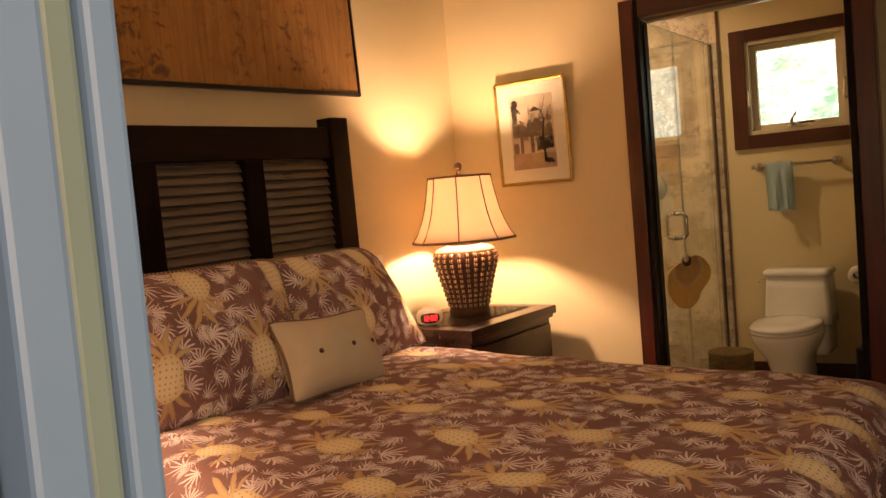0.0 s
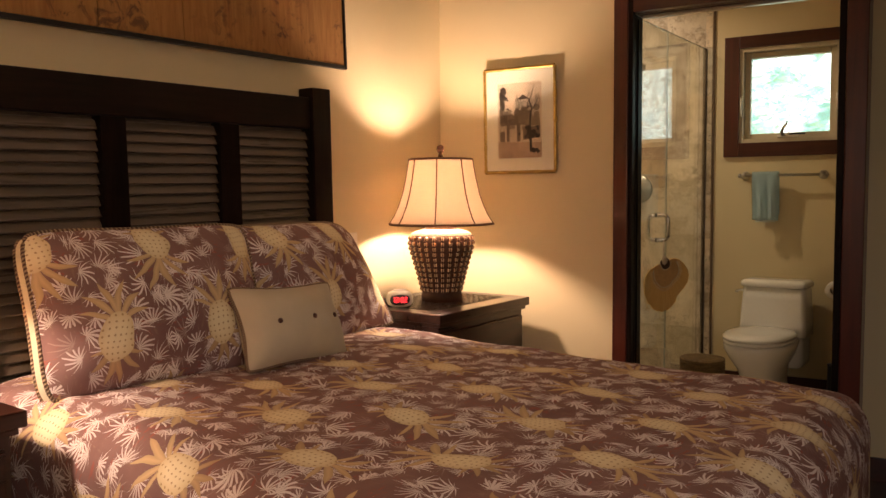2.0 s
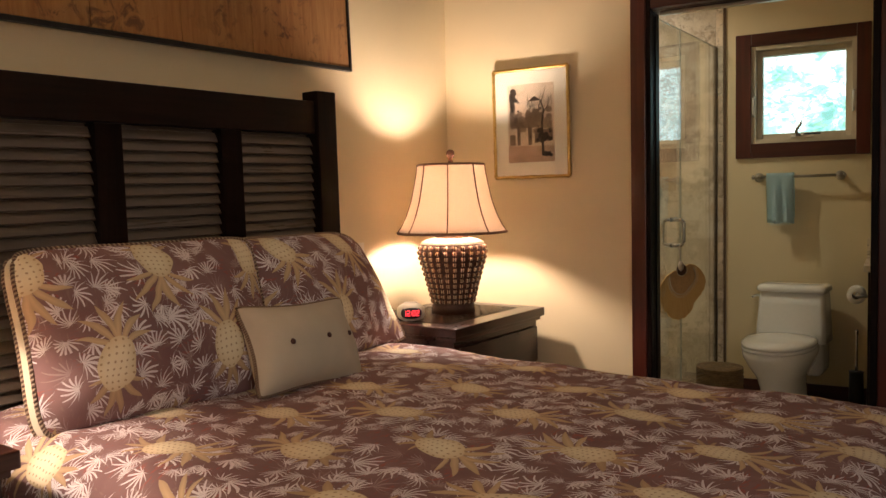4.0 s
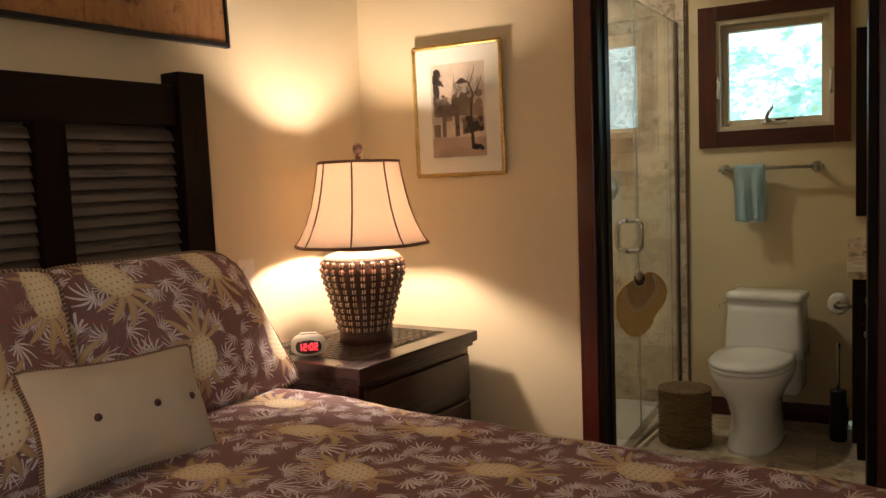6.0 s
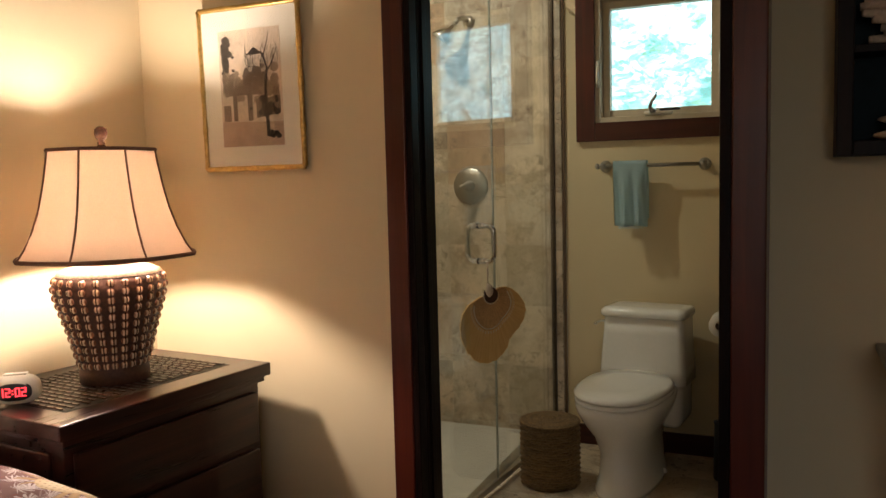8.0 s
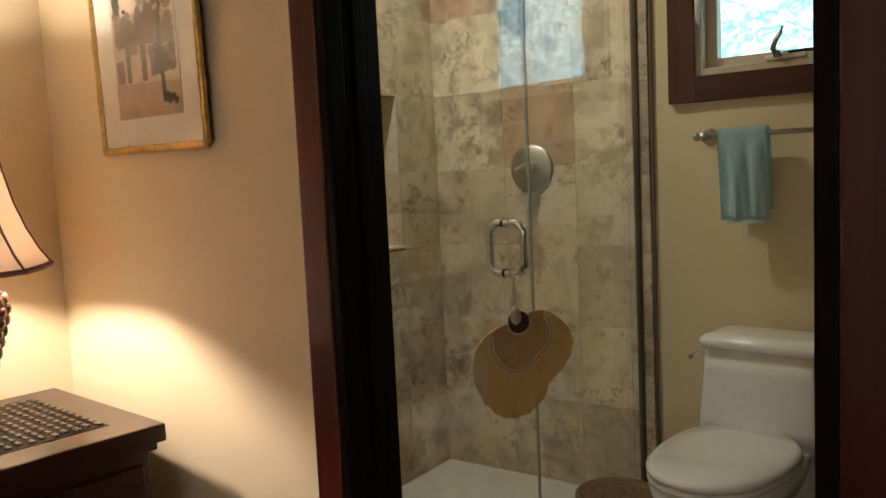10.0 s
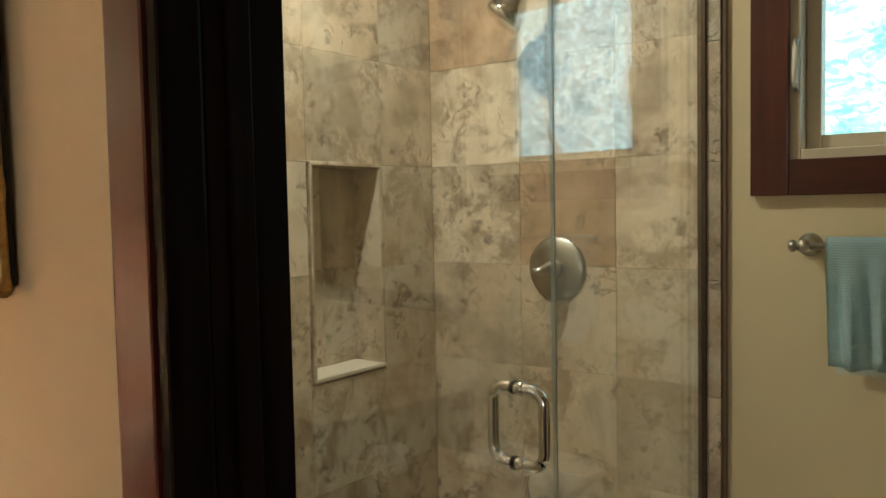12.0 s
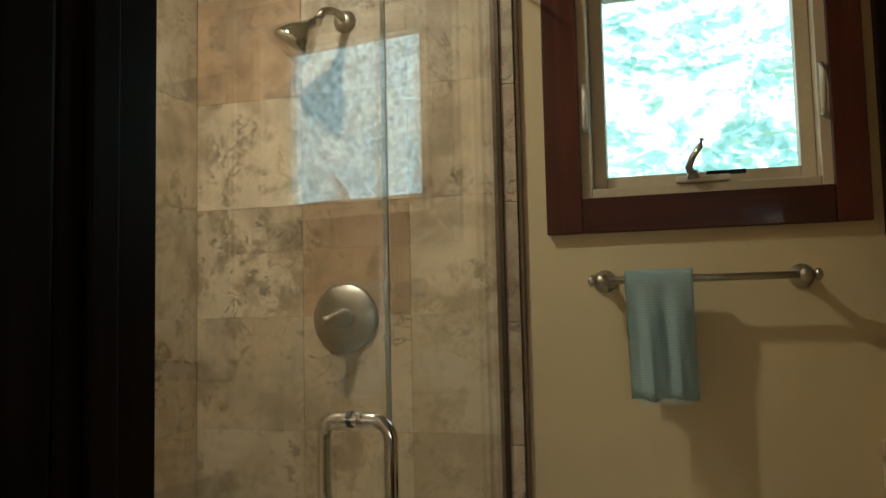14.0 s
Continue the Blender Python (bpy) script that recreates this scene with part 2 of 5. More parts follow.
                inside = n.math("MULTIPLY", n.ramp(n.math("SUBTRACT", lim, r), 0.0, 0.002), n.math("LESS_THAN", n.math("ABSOLUTE", a), spread))
                shade = n.ramp(n.math("SUBTRACT", star, n.math("DIVIDE", r, reach)), -0.5, 0.5)
                return n.mix(inside, col, n.mix(shade, tuple(c * 0.62 for c in tint), tint))

            col = leaves(col, -0.030, -1.0, 0.108, 5.5, 0.12, 1.3, (0.56, 0.37, 0.21))
            col = leaves(col, 0.030, 1.0, 0.135, 6.5, 0.12, 1.2, (0.64, 0.45, 0.26))
            e = n.math("ADD", n.math("POWER", n.math("DIVIDE", u, 0.051), 2.0), n.math("POWER", n.math("DIVIDE", n.math("ADD", w, 0.008), 0.068), 2.0))
            body = n.ramp(e, 1.03, 0.97)
            g1 = n.math("SINE", n.math("MULTIPLY", n.math("ADD", u, w), 185.0))
            g2 = n.math("SINE", n.math("MULTIPLY", n.math("SUBTRACT", u, w), 185.0))
            eye = n.ramp(n.math("MULTIPLY", g1, g2), 0.62, 0.82)
            skin = n.mix(n.ramp(e, 0.2, 1.0), (0.84, 0.73, 0.51), (0.70, 0.56, 0.34))
            col = n.mix(body, col, n.mix(n.math("MULTIPLY", eye, 0.7), skin, (0.36, 0.21, 0.10)))
    n.bump(n.math("ADD", n.math("MULTIPLY", weave, 0.4), n.noise(uv, 28, 4)), 0.30, 0.003)
    return n.done(col, 0.85, 0.0, Specular_IOR_Level=0.25)


def cloth(name, colour, scale=500.0, relief=0.25, sheen=0.3):
    n = Net(name)
    v = n.coord()
    w, s = n.noise(v, scale, 2), n.noise(v, 9.0, 4)
    n.bump(n.math("ADD", w, n.math("MULTIPLY", s, 1.5)), relief, 0.0025)
    return n.done(n.mix(n.ramp(s, 0.3, 0.7), tuple(c * 0.9 for c in colour), colour), 0.9, 0.0, Sheen_Weight=sheen)


def twisted(name, a, b, freq):
    n = Net(name)
    u, v, _ = n.split(n.coord("UV"))
    w = n.math("SINE", n.math("MULTIPLY", n.math("ADD", n.math("MULTIPLY", u, freq), v), 6.283))
    n.bump(w, 0.6, 0.003)
    return n.done(n.mix(n.ramp(w, -0.3, 0.3), a, b), 0.85)


WALL = paint("cream_wall_paint", (0.75, 0.62, 0.385))
CEIL = paint("white_ceiling_paint", (0.78, 0.74, 0.66))
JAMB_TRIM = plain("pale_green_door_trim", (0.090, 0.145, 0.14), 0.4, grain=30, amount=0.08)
# the jamb's shaded edge and its blue daylight, put into the paint colour
JAMB_SHADE = plain("jamb_shadow_blue", (0.012, 0.03, 0.055), 0.5, grain=30)
JAMB_SKYLIT = plain("skylit_door_paint", (0.085, 0.165, 0.27), 0.4, grain=30, amount=0.05)
DARK = wood("espresso_stained_wood", (0.006, 0.003, 0.002), (0.018, 0.008, 0.0055), 0.42, axis=1, shine=0.22)
# also used near black for the unlit reveal of the bathroom doorway
DARK_V = wood("espresso_wood_and_shaded_reveal", (0.005, 0.0027, 0.002), (0.016, 0.007, 0.005), 0.44, axis=2, shine=0.10)
SLAT = wood("louvre_slat_wood", (0.075, 0.055, 0.040), (0.13, 0.098, 0.072), 0.27, axis=1)
MAHOG = wood("mahogany_trim", (0.055, 0.0085, 0.0045), (0.10, 0.017, 0.008), 0.30, axis=2, relief=0.03, coat=0.15)
MAHOG_H = wood("mahogany_trim_level", (0.040, 0.0070, 0.004), (0.076, 0.0145, 0.0072), 0.30, axis=0, relief=0.03, coat=0.15)
NIGHT = wood("dark_nightstand_wood", (0.014, 0.0045, 0.003), (0.060, 0.017, 0.010), 0.27, axis=1, coat=0.15)
INLAY = plain("inlay_ground", (0.006, 0.003, 0.002), 0.6)
TABLE = wood("carved_red_wood", (0.12, 0.035, 0.014), (0.24, 0.08, 0.03), 0.4, axis=0)
PLANK = wood("dark_floor_boards", (0.06, 0.026, 0.013), (0.12, 0.055, 0.026), 0.3, axis=1)
TRAV = stone("travertine")
TRAV_BROWN = stone("brown_travertine", 0.85)
GROUT = plain("sandy_grout", (0.56, 0.48, 0.37), 0.9, grain=200)
FIXED_GLASS = pane_glass("shower_glass", (0.93, 0.955, 0.94), 0.09)
CLEAR = pane_glass("window_glass", (0.97, 0.98, 0.98), 0.04)
CHROME = plain("polished_chrome", (0.75, 0.75, 0.74), 0.10, 1.0, amount=0.03, relief=0.0)
NICKEL = plain("brushed_nickel", (0.52, 0.49, 0.44), 0.32, 1.0, grain=150, amount=0.08)
BRASS = plain("aged_gold_leaf", (0.55, 0.36, 0.11), 0.35, 0.8, grain=90, amount=0.35)
BLACK = plain("black_plastic", (0.012, 0.012, 0.012), 0.4)
CERAMIC = plain("white_vitreous_china", (0.83, 0.81, 0.76), 0.12, amount=0.02, relief=0.0, Coat_Weight=0.5)
IVORY = plain("ivory_plastic", (0.78, 0.72, 0.60), 0.35, amount=0.04)
VINYL = plain("cream_window_vinyl", (0.62, 0.53, 0.38), 0.4, amount=0.06)
FRUIT = fruit_print("printed_bedding")
CREAM = cloth("cream_piping_cloth", (0.72, 0.63, 0.45))
BEIGE = cloth("beige_cushion_linen", (0.58, 0.49, 0.36), 700, 0.2, 0.05)
ROPE = twisted("twisted_cord", (0.12, 0.06, 0.04), (0.36, 0.26, 0.17), 190.0)
n = Net("pale_blue_terry")
tx, ty, tz = n.split(n.coord())
weft = n.math("SINE", n.math("MULTIPLY", n.math("ADD", tz, n.math("MULTIPLY", n.noise(n.coord(), 9, 2), 0.004)), 1050.0))
nap = n.noise(n.coord(), 420, 3)
n.bump(n.math("ADD", n.math("MULTIPLY", weft, 0.35), nap), 0.4, 0.002)
TOWEL = n.done(n.mix(n.math("ADD", n.ramp(weft, -0.8, 0.8), n.math("MULTIPLY", nap, 0.3)), (0.59, 0.77, 0.81), (0.64, 0.82, 0.86)), 0.95, 0.0, Sheen_Weight=0.5)

# ---- mesh helpers ----


def mesh_of(name, bm, material, smooth=False):
    me = bpy.data.meshes.new(name)
    bm.normal_update()
    bm.to_mesh(me)
    bm.free()
    me.materials.append(material)
    if smooth:
        for poly in me.polygons:
            poly.use_smooth = True
    return me


def part(name, bm, material, parent=None, label="", smooth=False):
    ob = new(name, mesh_of(name, bm, material, smooth))
    if parent:
        ob.parent = parent
    return tagged(ob, label)


def thing(name, place, label, category, group="", kind="", rz=0.0):
    ob = new(name)
    ob.matrix_world = pose(*place, 0, 0, rz)
    ob.empty_display_size = 0.05
    return tagged(ob, label, category, group, kind)


def box(x0, x1, y0, y1, z0, z1, bevel=0.0, bm=None, seg=2):
    bm = bm or bmesh.new()
    r = bmesh.ops.create_cube(bm, size=1.0)
    for v in r["verts"]:
        v.co = Vector((x0 + (v.co.x + 0.5) * (x1 - x0), y0 + (v.co.y + 0.5) * (y1 - y0), z0 + (v.co.z + 0.5) * (z1 - z0)))
    if bevel:
        edges = {e for v in r["verts"] for e in v.link_edges}
        bmesh.ops.bevel(bm, geom=list(edges), offset=bevel, segments=seg, affect="EDGES", profile=0.6)
    return bm


def skin(rings, bm=None, caps=True, close=True):
    """Faces between rings of points, each ring as long as the next."""
    bm = bm or bmesh.new()
    vs = [[bm.verts.new(p) for p in ring] for ring in rings]
    n = len(vs[0])
    for a, b in zip(vs, vs[1:]):
        for i in range(n if close else n - 1):
            j = (i + 1) % n
            bm.faces.new((a[i], a[j], b[j], b[i]))
    if caps and close:
        bm.faces.new(vs[0][::-1])
        bm.faces.new(vs[-1])
    return bm


def lathe(profile, n=32, at=(0, 0, 0), bm=None, caps=True):
    return skin([[(at[0] + r * math.cos(2 * math.pi * i / n), at[1] + r * math.sin(2 * math.pi * i / n), at[2] + z) for i in range(n)] for r, z in profile], bm, caps)


def tube(points, radius, n=10, bm=None, closed=False, uv=False):
    """A round rod along a line of points."""
    bm = bm or bmesh.new()
    pts = [Vector(p) for p in points]
    rings = []
    count = len(pts)
    for i, p in enumerate(pts):
        a = pts[(i - 1) % count] if closed or i else p
        b = pts[(i + 1) % count] if closed or i < count - 1 else p
        d = (b - a).normalized()
        side = d.cross(Vector((0, 0, 1)) if abs(d.z) < 0.9 else Vector((1, 0, 0))).normalized()
        up = side.cross(d)
        r = radius(i / max(1, count - 1)) if callable(radius) else radius
        rings.append([p + side * r * math.cos(2 * math.pi * k / n) + up * r * math.sin(2 * math.pi * k / n) for k in range(n)])
    if closed:
        rings.append(rings[0])
    skin(rings, bm, caps=not closed)
    if closed:
        bmesh.ops.remove_doubles(bm, verts=bm.verts, dist=1e-6)
    if uv:
        layer = bm.loops.layers.uv.verify()
        bm.faces.ensure_lookup_table()
        k = 0
        for i in range(len(rings) - 1):
            for j in range(n):
                if k >= len(bm.faces):
                    break
                f = bm.faces[k]
                for loop, (di, dj) in zip(f.loops, ((0, 0), (0, 1), (1, 1), (1, 0))):
                    loop[layer].uv = ((i + di) / count, (j + dj) / n)
                k += 1
    return bm


def arc(cx, cy, r, a0, a1, n=8):
    return [(cx + r * math.cos(radians(a0 + (a1 - a0) * i / n)), cy + r * math.sin(radians(a0 + (a1 - a0) * i / n))) for i in range(n + 1)]


def structure(name, bm, material, label, smooth=False):
    return tagged(part(name, bm, material, None, label, smooth), kind="structure", category=name.split("_")[0])


# ---- the shell ----
WX, WY = -2.60, 3.82            # headboard wall, bathroom wall
BX, BY = -2.42, 5.38            # shower's tiled side wall, bathroom's window wall
OPEN0, OPEN1, HEAD = -1.527, -0.643, 2.055
WALL2 = 3.922                    # the bathroom's side of the dividing wall
EAST, TOP, BTOP = 1.9, 2.75, 2.58
SKEW = -6.0                    # the headboard wall stands a little out of square
ALONG = pose(WX, WY, 0, 0, 0, SKEW)


def by_wall(out, along, z=0.0):
    """A place by its distance out of the headboard wall and along it from the corner."""
    return tuple(ALONG @ Vector((out, along, z)))


ENTRY0, ENTRY1, SOUTH0, SOUTH1 = -0.519, 0.72, -0.10, 0.042

structure("floor", box(WX - 0.55, EAST, SOUTH0, WY + 0.06, -0.12, 0.0), PLANK, "dark stained wooden bedroom floor")
structure("ground", box(-60, 60, -60, 60, -0.4, -0.14), plain("trodden_earth", (0.12, 0.11, 0.07), 0.95, grain=4, amount=0.4), "earth and grass outside the house")
structure("wall_west", box(-0.12, 0, SOUTH0 - WY - 0.03, 0.10, 0, TOP), WALL, "cream painted wall behind the headboard").matrix_world = ALONG
b = box(WX - 0.12, OPEN0 - 0.02, WY, WALL2, 0, TOP)
box(OPEN1 + 0.02, EAST, WY, WALL2, 0, TOP, bm=b)
box(OPEN0 - 0.02, OPEN1 + 0.02, WY, WALL2, HEAD + 0.02, TOP, bm=b)
structure("wall_north", b, WALL, "cream painted wall with the bathroom doorway")
structure("wall_east", box(EAST, EAST + 0.12, SOUTH0, WALL2, 0, TOP), WALL, "cream painted plain wall")
b = box(WX - 0.5, ENTRY0, SOUTH0, SOUTH1, 0, TOP)
box(ENTRY1, EAST, SOUTH0, SOUTH1, 0, TOP, bm=b)
box(ENTRY0, ENTRY1, SOUTH0, SOUTH1, 2.1, TOP, bm=b)
structure("wall_south", b, WALL, "cream painted wall with the entry doorway")
structure("ceiling", box(WX - 0.65, EAST + 0.12, SOUTH0, WALL2, TOP, TOP + 0.1), CEIL, "white painted bedroom ceiling")

# bathroom shell with a hole for the window
W0, W1, WZ0, WZ1 = -1.345, -0.762, 1.517, 2.115
b = box(BX - 0.12, W0, BY, BY + 0.14, 0, BTOP)
box(W1, 0.6, BY, BY + 0.14, 0, BTOP, bm=b)
box(W0, W1, BY, BY + 0.14, 0, WZ0, bm=b)
box(W0, W1, BY, BY + 0.14, WZ1, BTOP, bm=b)
structure("wall_bath_back", b, WALL, "cream painted bathroom wall with a small window")
structure("wall_bath_side", box(0.6, 0.72, WALL2, BY + 0.14, 0, BTOP), WALL, "cream painted bathroom end wall")
structure("ceiling_bath", box(BX - 0.12, 0.72, WALL2, BY + 0.14, BTOP, BTOP + 0.1), CEIL, "white painted bathroom ceiling")
N0, N1, NZ0, NZ1 = 4.822, 5.118, 0.953, 1.555      # niche in the shower wall
b = box(BX - 0.12, BX - 0.012, WALL2, N0, 0, BTOP)
box(BX - 0.12, BX - 0.012, N1, BY, 0, BTOP, bm=b)
box(BX - 0.12, BX - 0.012, N0, N1, 0, NZ0, bm=b)
box(BX - 0.12, BX - 0.012, N0, N1, NZ1, BTOP, bm=b)
box(BX - 0.16, BX - 0.12, N0 - 0.03, N1 + 0.03, NZ0 - 0.03, NZ1 + 0.03, bm=b)
shower_wall = structure("wall_shower_side", b, GROUT, "travertine tiled shower wall with a recessed niche")
structure("wall_shower_near", box(BX, -1.69, WALL2, WALL2 + 0.012, 0, BTOP), TRAV, "travertine clad near end of the shower")
bath_floor = structure("floor_bath", box(-1.66, 0.6, WALL2 - 0.06, BY, -0.12, -0.037), GROUT, "travertine tiled bathroom floor")
structure("floor_shower", box(BX, -1.665, WALL2, BY, -0.1, 0.012, 0.004), plain("pale_marble_pan", (0.62, 0.58, 0.50), 0.35, grain=25, amount=0.12), "pale stone shower floor")
bath_wall_tiles = structure("trim_shower_back", box(BX - 0.01, -1.485, BY - 0.003, BY, 0, BTOP), GROUT, "travertine tiled shower back wall")

# baseboards
structure("baseboard_north", box(-0.536, EAST, WY - 0.016, WY, 0, 0.10, 0.003), MAHOG_H, "dark wooden baseboard")
structure("baseboard_corner", box(WX, -1.618, WY - 0.016, WY, 0, 0.10, 0.003), MAHOG_H, "dark wooden baseboard")
structure("baseboard_bath", box(-1.475, -0.70, BY - 0.016, BY, -0.025, 0.072, 0.003), MAHOG_H, "dark wooden baseboard behind the toilet")

# bathroom doorway: casing and lining
casing = thing("door_1", (0, 0, 0), "mahogany cased doorway between bedroom and bathroom", "doorway", kind="structure")
# inner casing strips are near black: the reveal's shade as colour
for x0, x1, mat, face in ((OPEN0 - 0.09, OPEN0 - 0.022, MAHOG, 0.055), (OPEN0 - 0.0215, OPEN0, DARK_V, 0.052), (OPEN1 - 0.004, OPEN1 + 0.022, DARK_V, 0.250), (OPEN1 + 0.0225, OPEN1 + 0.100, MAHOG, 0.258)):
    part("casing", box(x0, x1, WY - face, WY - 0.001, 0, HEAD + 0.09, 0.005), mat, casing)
part("casing", box(OPEN0 + 0.001, OPEN1 - 0.005, WY - 0.054, WY - 0.001, HEAD, HEAD + 0.09, 0.006), MAHOG_H, casing)
# upright linings and stop darker than the head, standing in for shade
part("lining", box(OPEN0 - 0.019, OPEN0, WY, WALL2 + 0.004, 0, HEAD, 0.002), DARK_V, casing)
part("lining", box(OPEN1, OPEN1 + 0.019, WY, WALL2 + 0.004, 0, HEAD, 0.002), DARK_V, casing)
part("lining", box(OPEN0, OPEN1, WY, WALL2 + 0.003, HEAD, HEAD + 0.019, 0.002), MAHOG_H, casing)
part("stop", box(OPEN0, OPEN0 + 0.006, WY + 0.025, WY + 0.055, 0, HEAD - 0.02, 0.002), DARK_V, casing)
part("track", box(OPEN0 + 0.02, OPEN1 - 0.02, WY + 0.035, WY + 0.065, HEAD - 0.016, HEAD - 0.001, 0.002), NICKEL, casing, "pale metal sliding track")

# entry doorway, painted white; its blue daylight and shadow are put into the colours
entry = thing("door_2", (0, 0, 0), "white painted entry doorway frame tinted with blue daylight", "doorway", kind="structure")
part("lining", box(ENTRY0 - 0.001, ENTRY0 + 0.014, SOUTH0 - 0.02, 0.0352, 0, 2.1, 0.001), JAMB_SHADE, entry, "dark blue lining edge with painted shade")
part("lining", box(ENTRY0 - 0.001, ENTRY0 + 0.020, 0.0356, 0.0434, 0, 2.1, 0.001), JAMB_SKYLIT, entry)
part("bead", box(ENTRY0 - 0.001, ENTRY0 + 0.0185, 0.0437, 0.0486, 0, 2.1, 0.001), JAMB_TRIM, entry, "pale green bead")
part("lining", box(ENTRY0 - 0.001, ENTRY0 + 0.020, 0.0489, SOUTH1 + 0.012, 0, 2.1, 0.001), JAMB_SKYLIT, entry)
part("lining", box(ENTRY1 - 0.02, ENTRY1 + 0.001, SOUTH0 - 0.02, SOUTH1 + 0.012, 0, 2.1, 0.004), JAMB_SKYLIT, entry)
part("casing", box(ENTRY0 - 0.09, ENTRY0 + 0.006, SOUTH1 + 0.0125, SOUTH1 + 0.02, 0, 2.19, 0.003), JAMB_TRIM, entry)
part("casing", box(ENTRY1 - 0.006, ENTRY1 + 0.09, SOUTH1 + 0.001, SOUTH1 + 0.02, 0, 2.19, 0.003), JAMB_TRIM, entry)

# bathroom window
win = thing("window_1", (0, BY, 0), "small mahogany cased casement window with cream frame", "window", kind="structure")
T0, T1, TZ0, TZ1 = -1.427, -0.694, 1.437, 2.182
for bx in ((T0, W0 + 0.006, TZ0, TZ1), (W1 - 0.006, T1, TZ0, TZ1)):
    part("casing", box(bx[0], bx[1], -0.024, -0.001, bx[2], bx[3], 0.003), MAHOG, win)
for z0, z1 in ((TZ0, WZ0 + 0.006), (WZ1 - 0.006, TZ1)):
    part("casing", box(W0 + 0.007, W1 - 0.007, -0.023, -0.001, z0, z1, 0.003), MAHOG_H, win)


def frame_of(x0, x1, z0, z1, w, y0, y1, material, parent, name, bevel=0.003):
    part(name, box(x0, x0 + w, y0, y1, z0, z1, bevel), material, parent)
    part(name, box(x1 - w, x1, y0, y1, z0, z1, bevel), material, parent)
    part(name, box(x0 + w + 0.0005, x1 - w - 0.0005, y0, y1 - 0.001, z0, z0 + w, bevel), material, parent)
    part(name, box(x0 + w + 0.0005, x1 - w - 0.0005, y0, y1 - 0.001, z1 - w, z1, bevel), material, parent)


frame_of(W0, W1, WZ0, WZ1, 0.030, -0.004, 0.12, VINYL, win, "window_frame")
frame_of(W0 + 0.031, W1 - 0.031, WZ0 + 0.031, WZ1 - 0.031, 0.034, 0.05, 0.10, VINYL, win, "sash")
pane = part("pane", box(W0 + 0.06, W1 - 0.06, 0.082, 0.087, WZ0 + 0.06, WZ1 - 0.06), CLEAR, win)
pane.visible_shadow = False
crank_x = -1.065
b = box(crank_x - 0.05, crank_x + 0.075, -0.012, 0.02, WZ0 + 0.032, WZ0 + 0.048, 0.005)
part("crank_base", b, IVORY, win)
part("crank_arm", tube([(crank_x - 0.01, -0.014, WZ0 + 0.045), (crank_x - 0.02, -0.03, WZ0 + 0.065), (crank_x - 0.010, -0.040, WZ0 + 0.088), (crank_x + 0.008, -0.045, WZ0 + 0.112), (crank_x + 0.012, -0.045, WZ0 + 0.128)], lambda f: 0.010 - 0.004 * f, bm=lathe([(0.014, 0), (0.014, 0.018), (0.006, 0.02)], 12, (crank_x - 0.01, -0.014, WZ0 + 0.04))), NICKEL, win, "brown bronze crank handle", True)
part("crank_bar", box(crank_x + 0.02, crank_x + 0.11, -0.008, 0.006, WZ0 + 0.047, WZ0 + 0.057, 0.002), BLACK, win)
for lx in (W0 + 0.02, W1 - 0.02):
    part("latch", tube([(lx, -0.008, WZ0 + 0.17), (lx, -0.02, WZ0 + 0.19), (lx, -0.02, WZ0 + 0.27), (lx, -0.008, WZ0 + 0.29)], 0.007), IVORY, win, "", True)

# glowing sheet far outside the window: leaves with daylight in their emission colour
n = Net("glowing_foliage_backdrop")
v = n.coord()
vx, vy, vz = n.split(v)
bend = n.noise(v, 2.2, 3, 0.5, 1.0)
swirl = n.noise(n.stretch(v, (1.0, 1.0, 1.5)), 1.5, 4, 0.5, 3.0)
leaf = n.t.nodes.new("ShaderNodeTexVoronoi")
n.put(leaf.inputs["Vector"], n.vec("ADD", n.stretch(v, (1.0, 0.0, 1.6)), n.join(n.math("MULTIPLY", bend, 0.5), 0.0, n.math("MULTIPLY", n.noise(v, 5.0, 3), 0.22))))
leaf.inputs["Scale"].default_value = 21.0
one, two, three = n.split(leaf.outputs["Color"])
glint = n.noise(v, 19.0, 5, 0.6, 0.8)
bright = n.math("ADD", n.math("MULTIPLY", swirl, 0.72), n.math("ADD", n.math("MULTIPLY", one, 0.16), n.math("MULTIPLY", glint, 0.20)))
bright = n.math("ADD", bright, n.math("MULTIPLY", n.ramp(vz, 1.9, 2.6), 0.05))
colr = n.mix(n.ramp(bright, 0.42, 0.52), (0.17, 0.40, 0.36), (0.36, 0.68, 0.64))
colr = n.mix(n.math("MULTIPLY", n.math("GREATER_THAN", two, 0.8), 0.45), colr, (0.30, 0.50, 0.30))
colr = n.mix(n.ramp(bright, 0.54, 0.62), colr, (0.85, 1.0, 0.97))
# the side mirrored in the shower glass gets a bluer, stronger glow
mirror_glow = n.ramp(vx, -0.35, 0.05)
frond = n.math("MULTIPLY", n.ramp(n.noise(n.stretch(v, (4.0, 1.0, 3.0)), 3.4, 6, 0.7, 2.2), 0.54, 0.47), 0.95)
colr = n.mix(mirror_glow, colr, n.mix(frond, (0.64, 0.92, 1.0), (0.18, 0.40, 0.44)))
n.done((0.05, 0.1, 0.06), 0.9, 0.0, Emission_Color=colr, Emission_Strength=n.math("ADD", 2.4, n.math("MULTIPLY", mirror_glow, 0.2)))
structure("backdrop", box(-6.5, 4.5, 8.4, 8.45, -0.14, 6.0), n.m, "glowing backdrop painted as sunlit foliage outside the bathroom window")

# ---- bed ----
RND = random.Random(5)


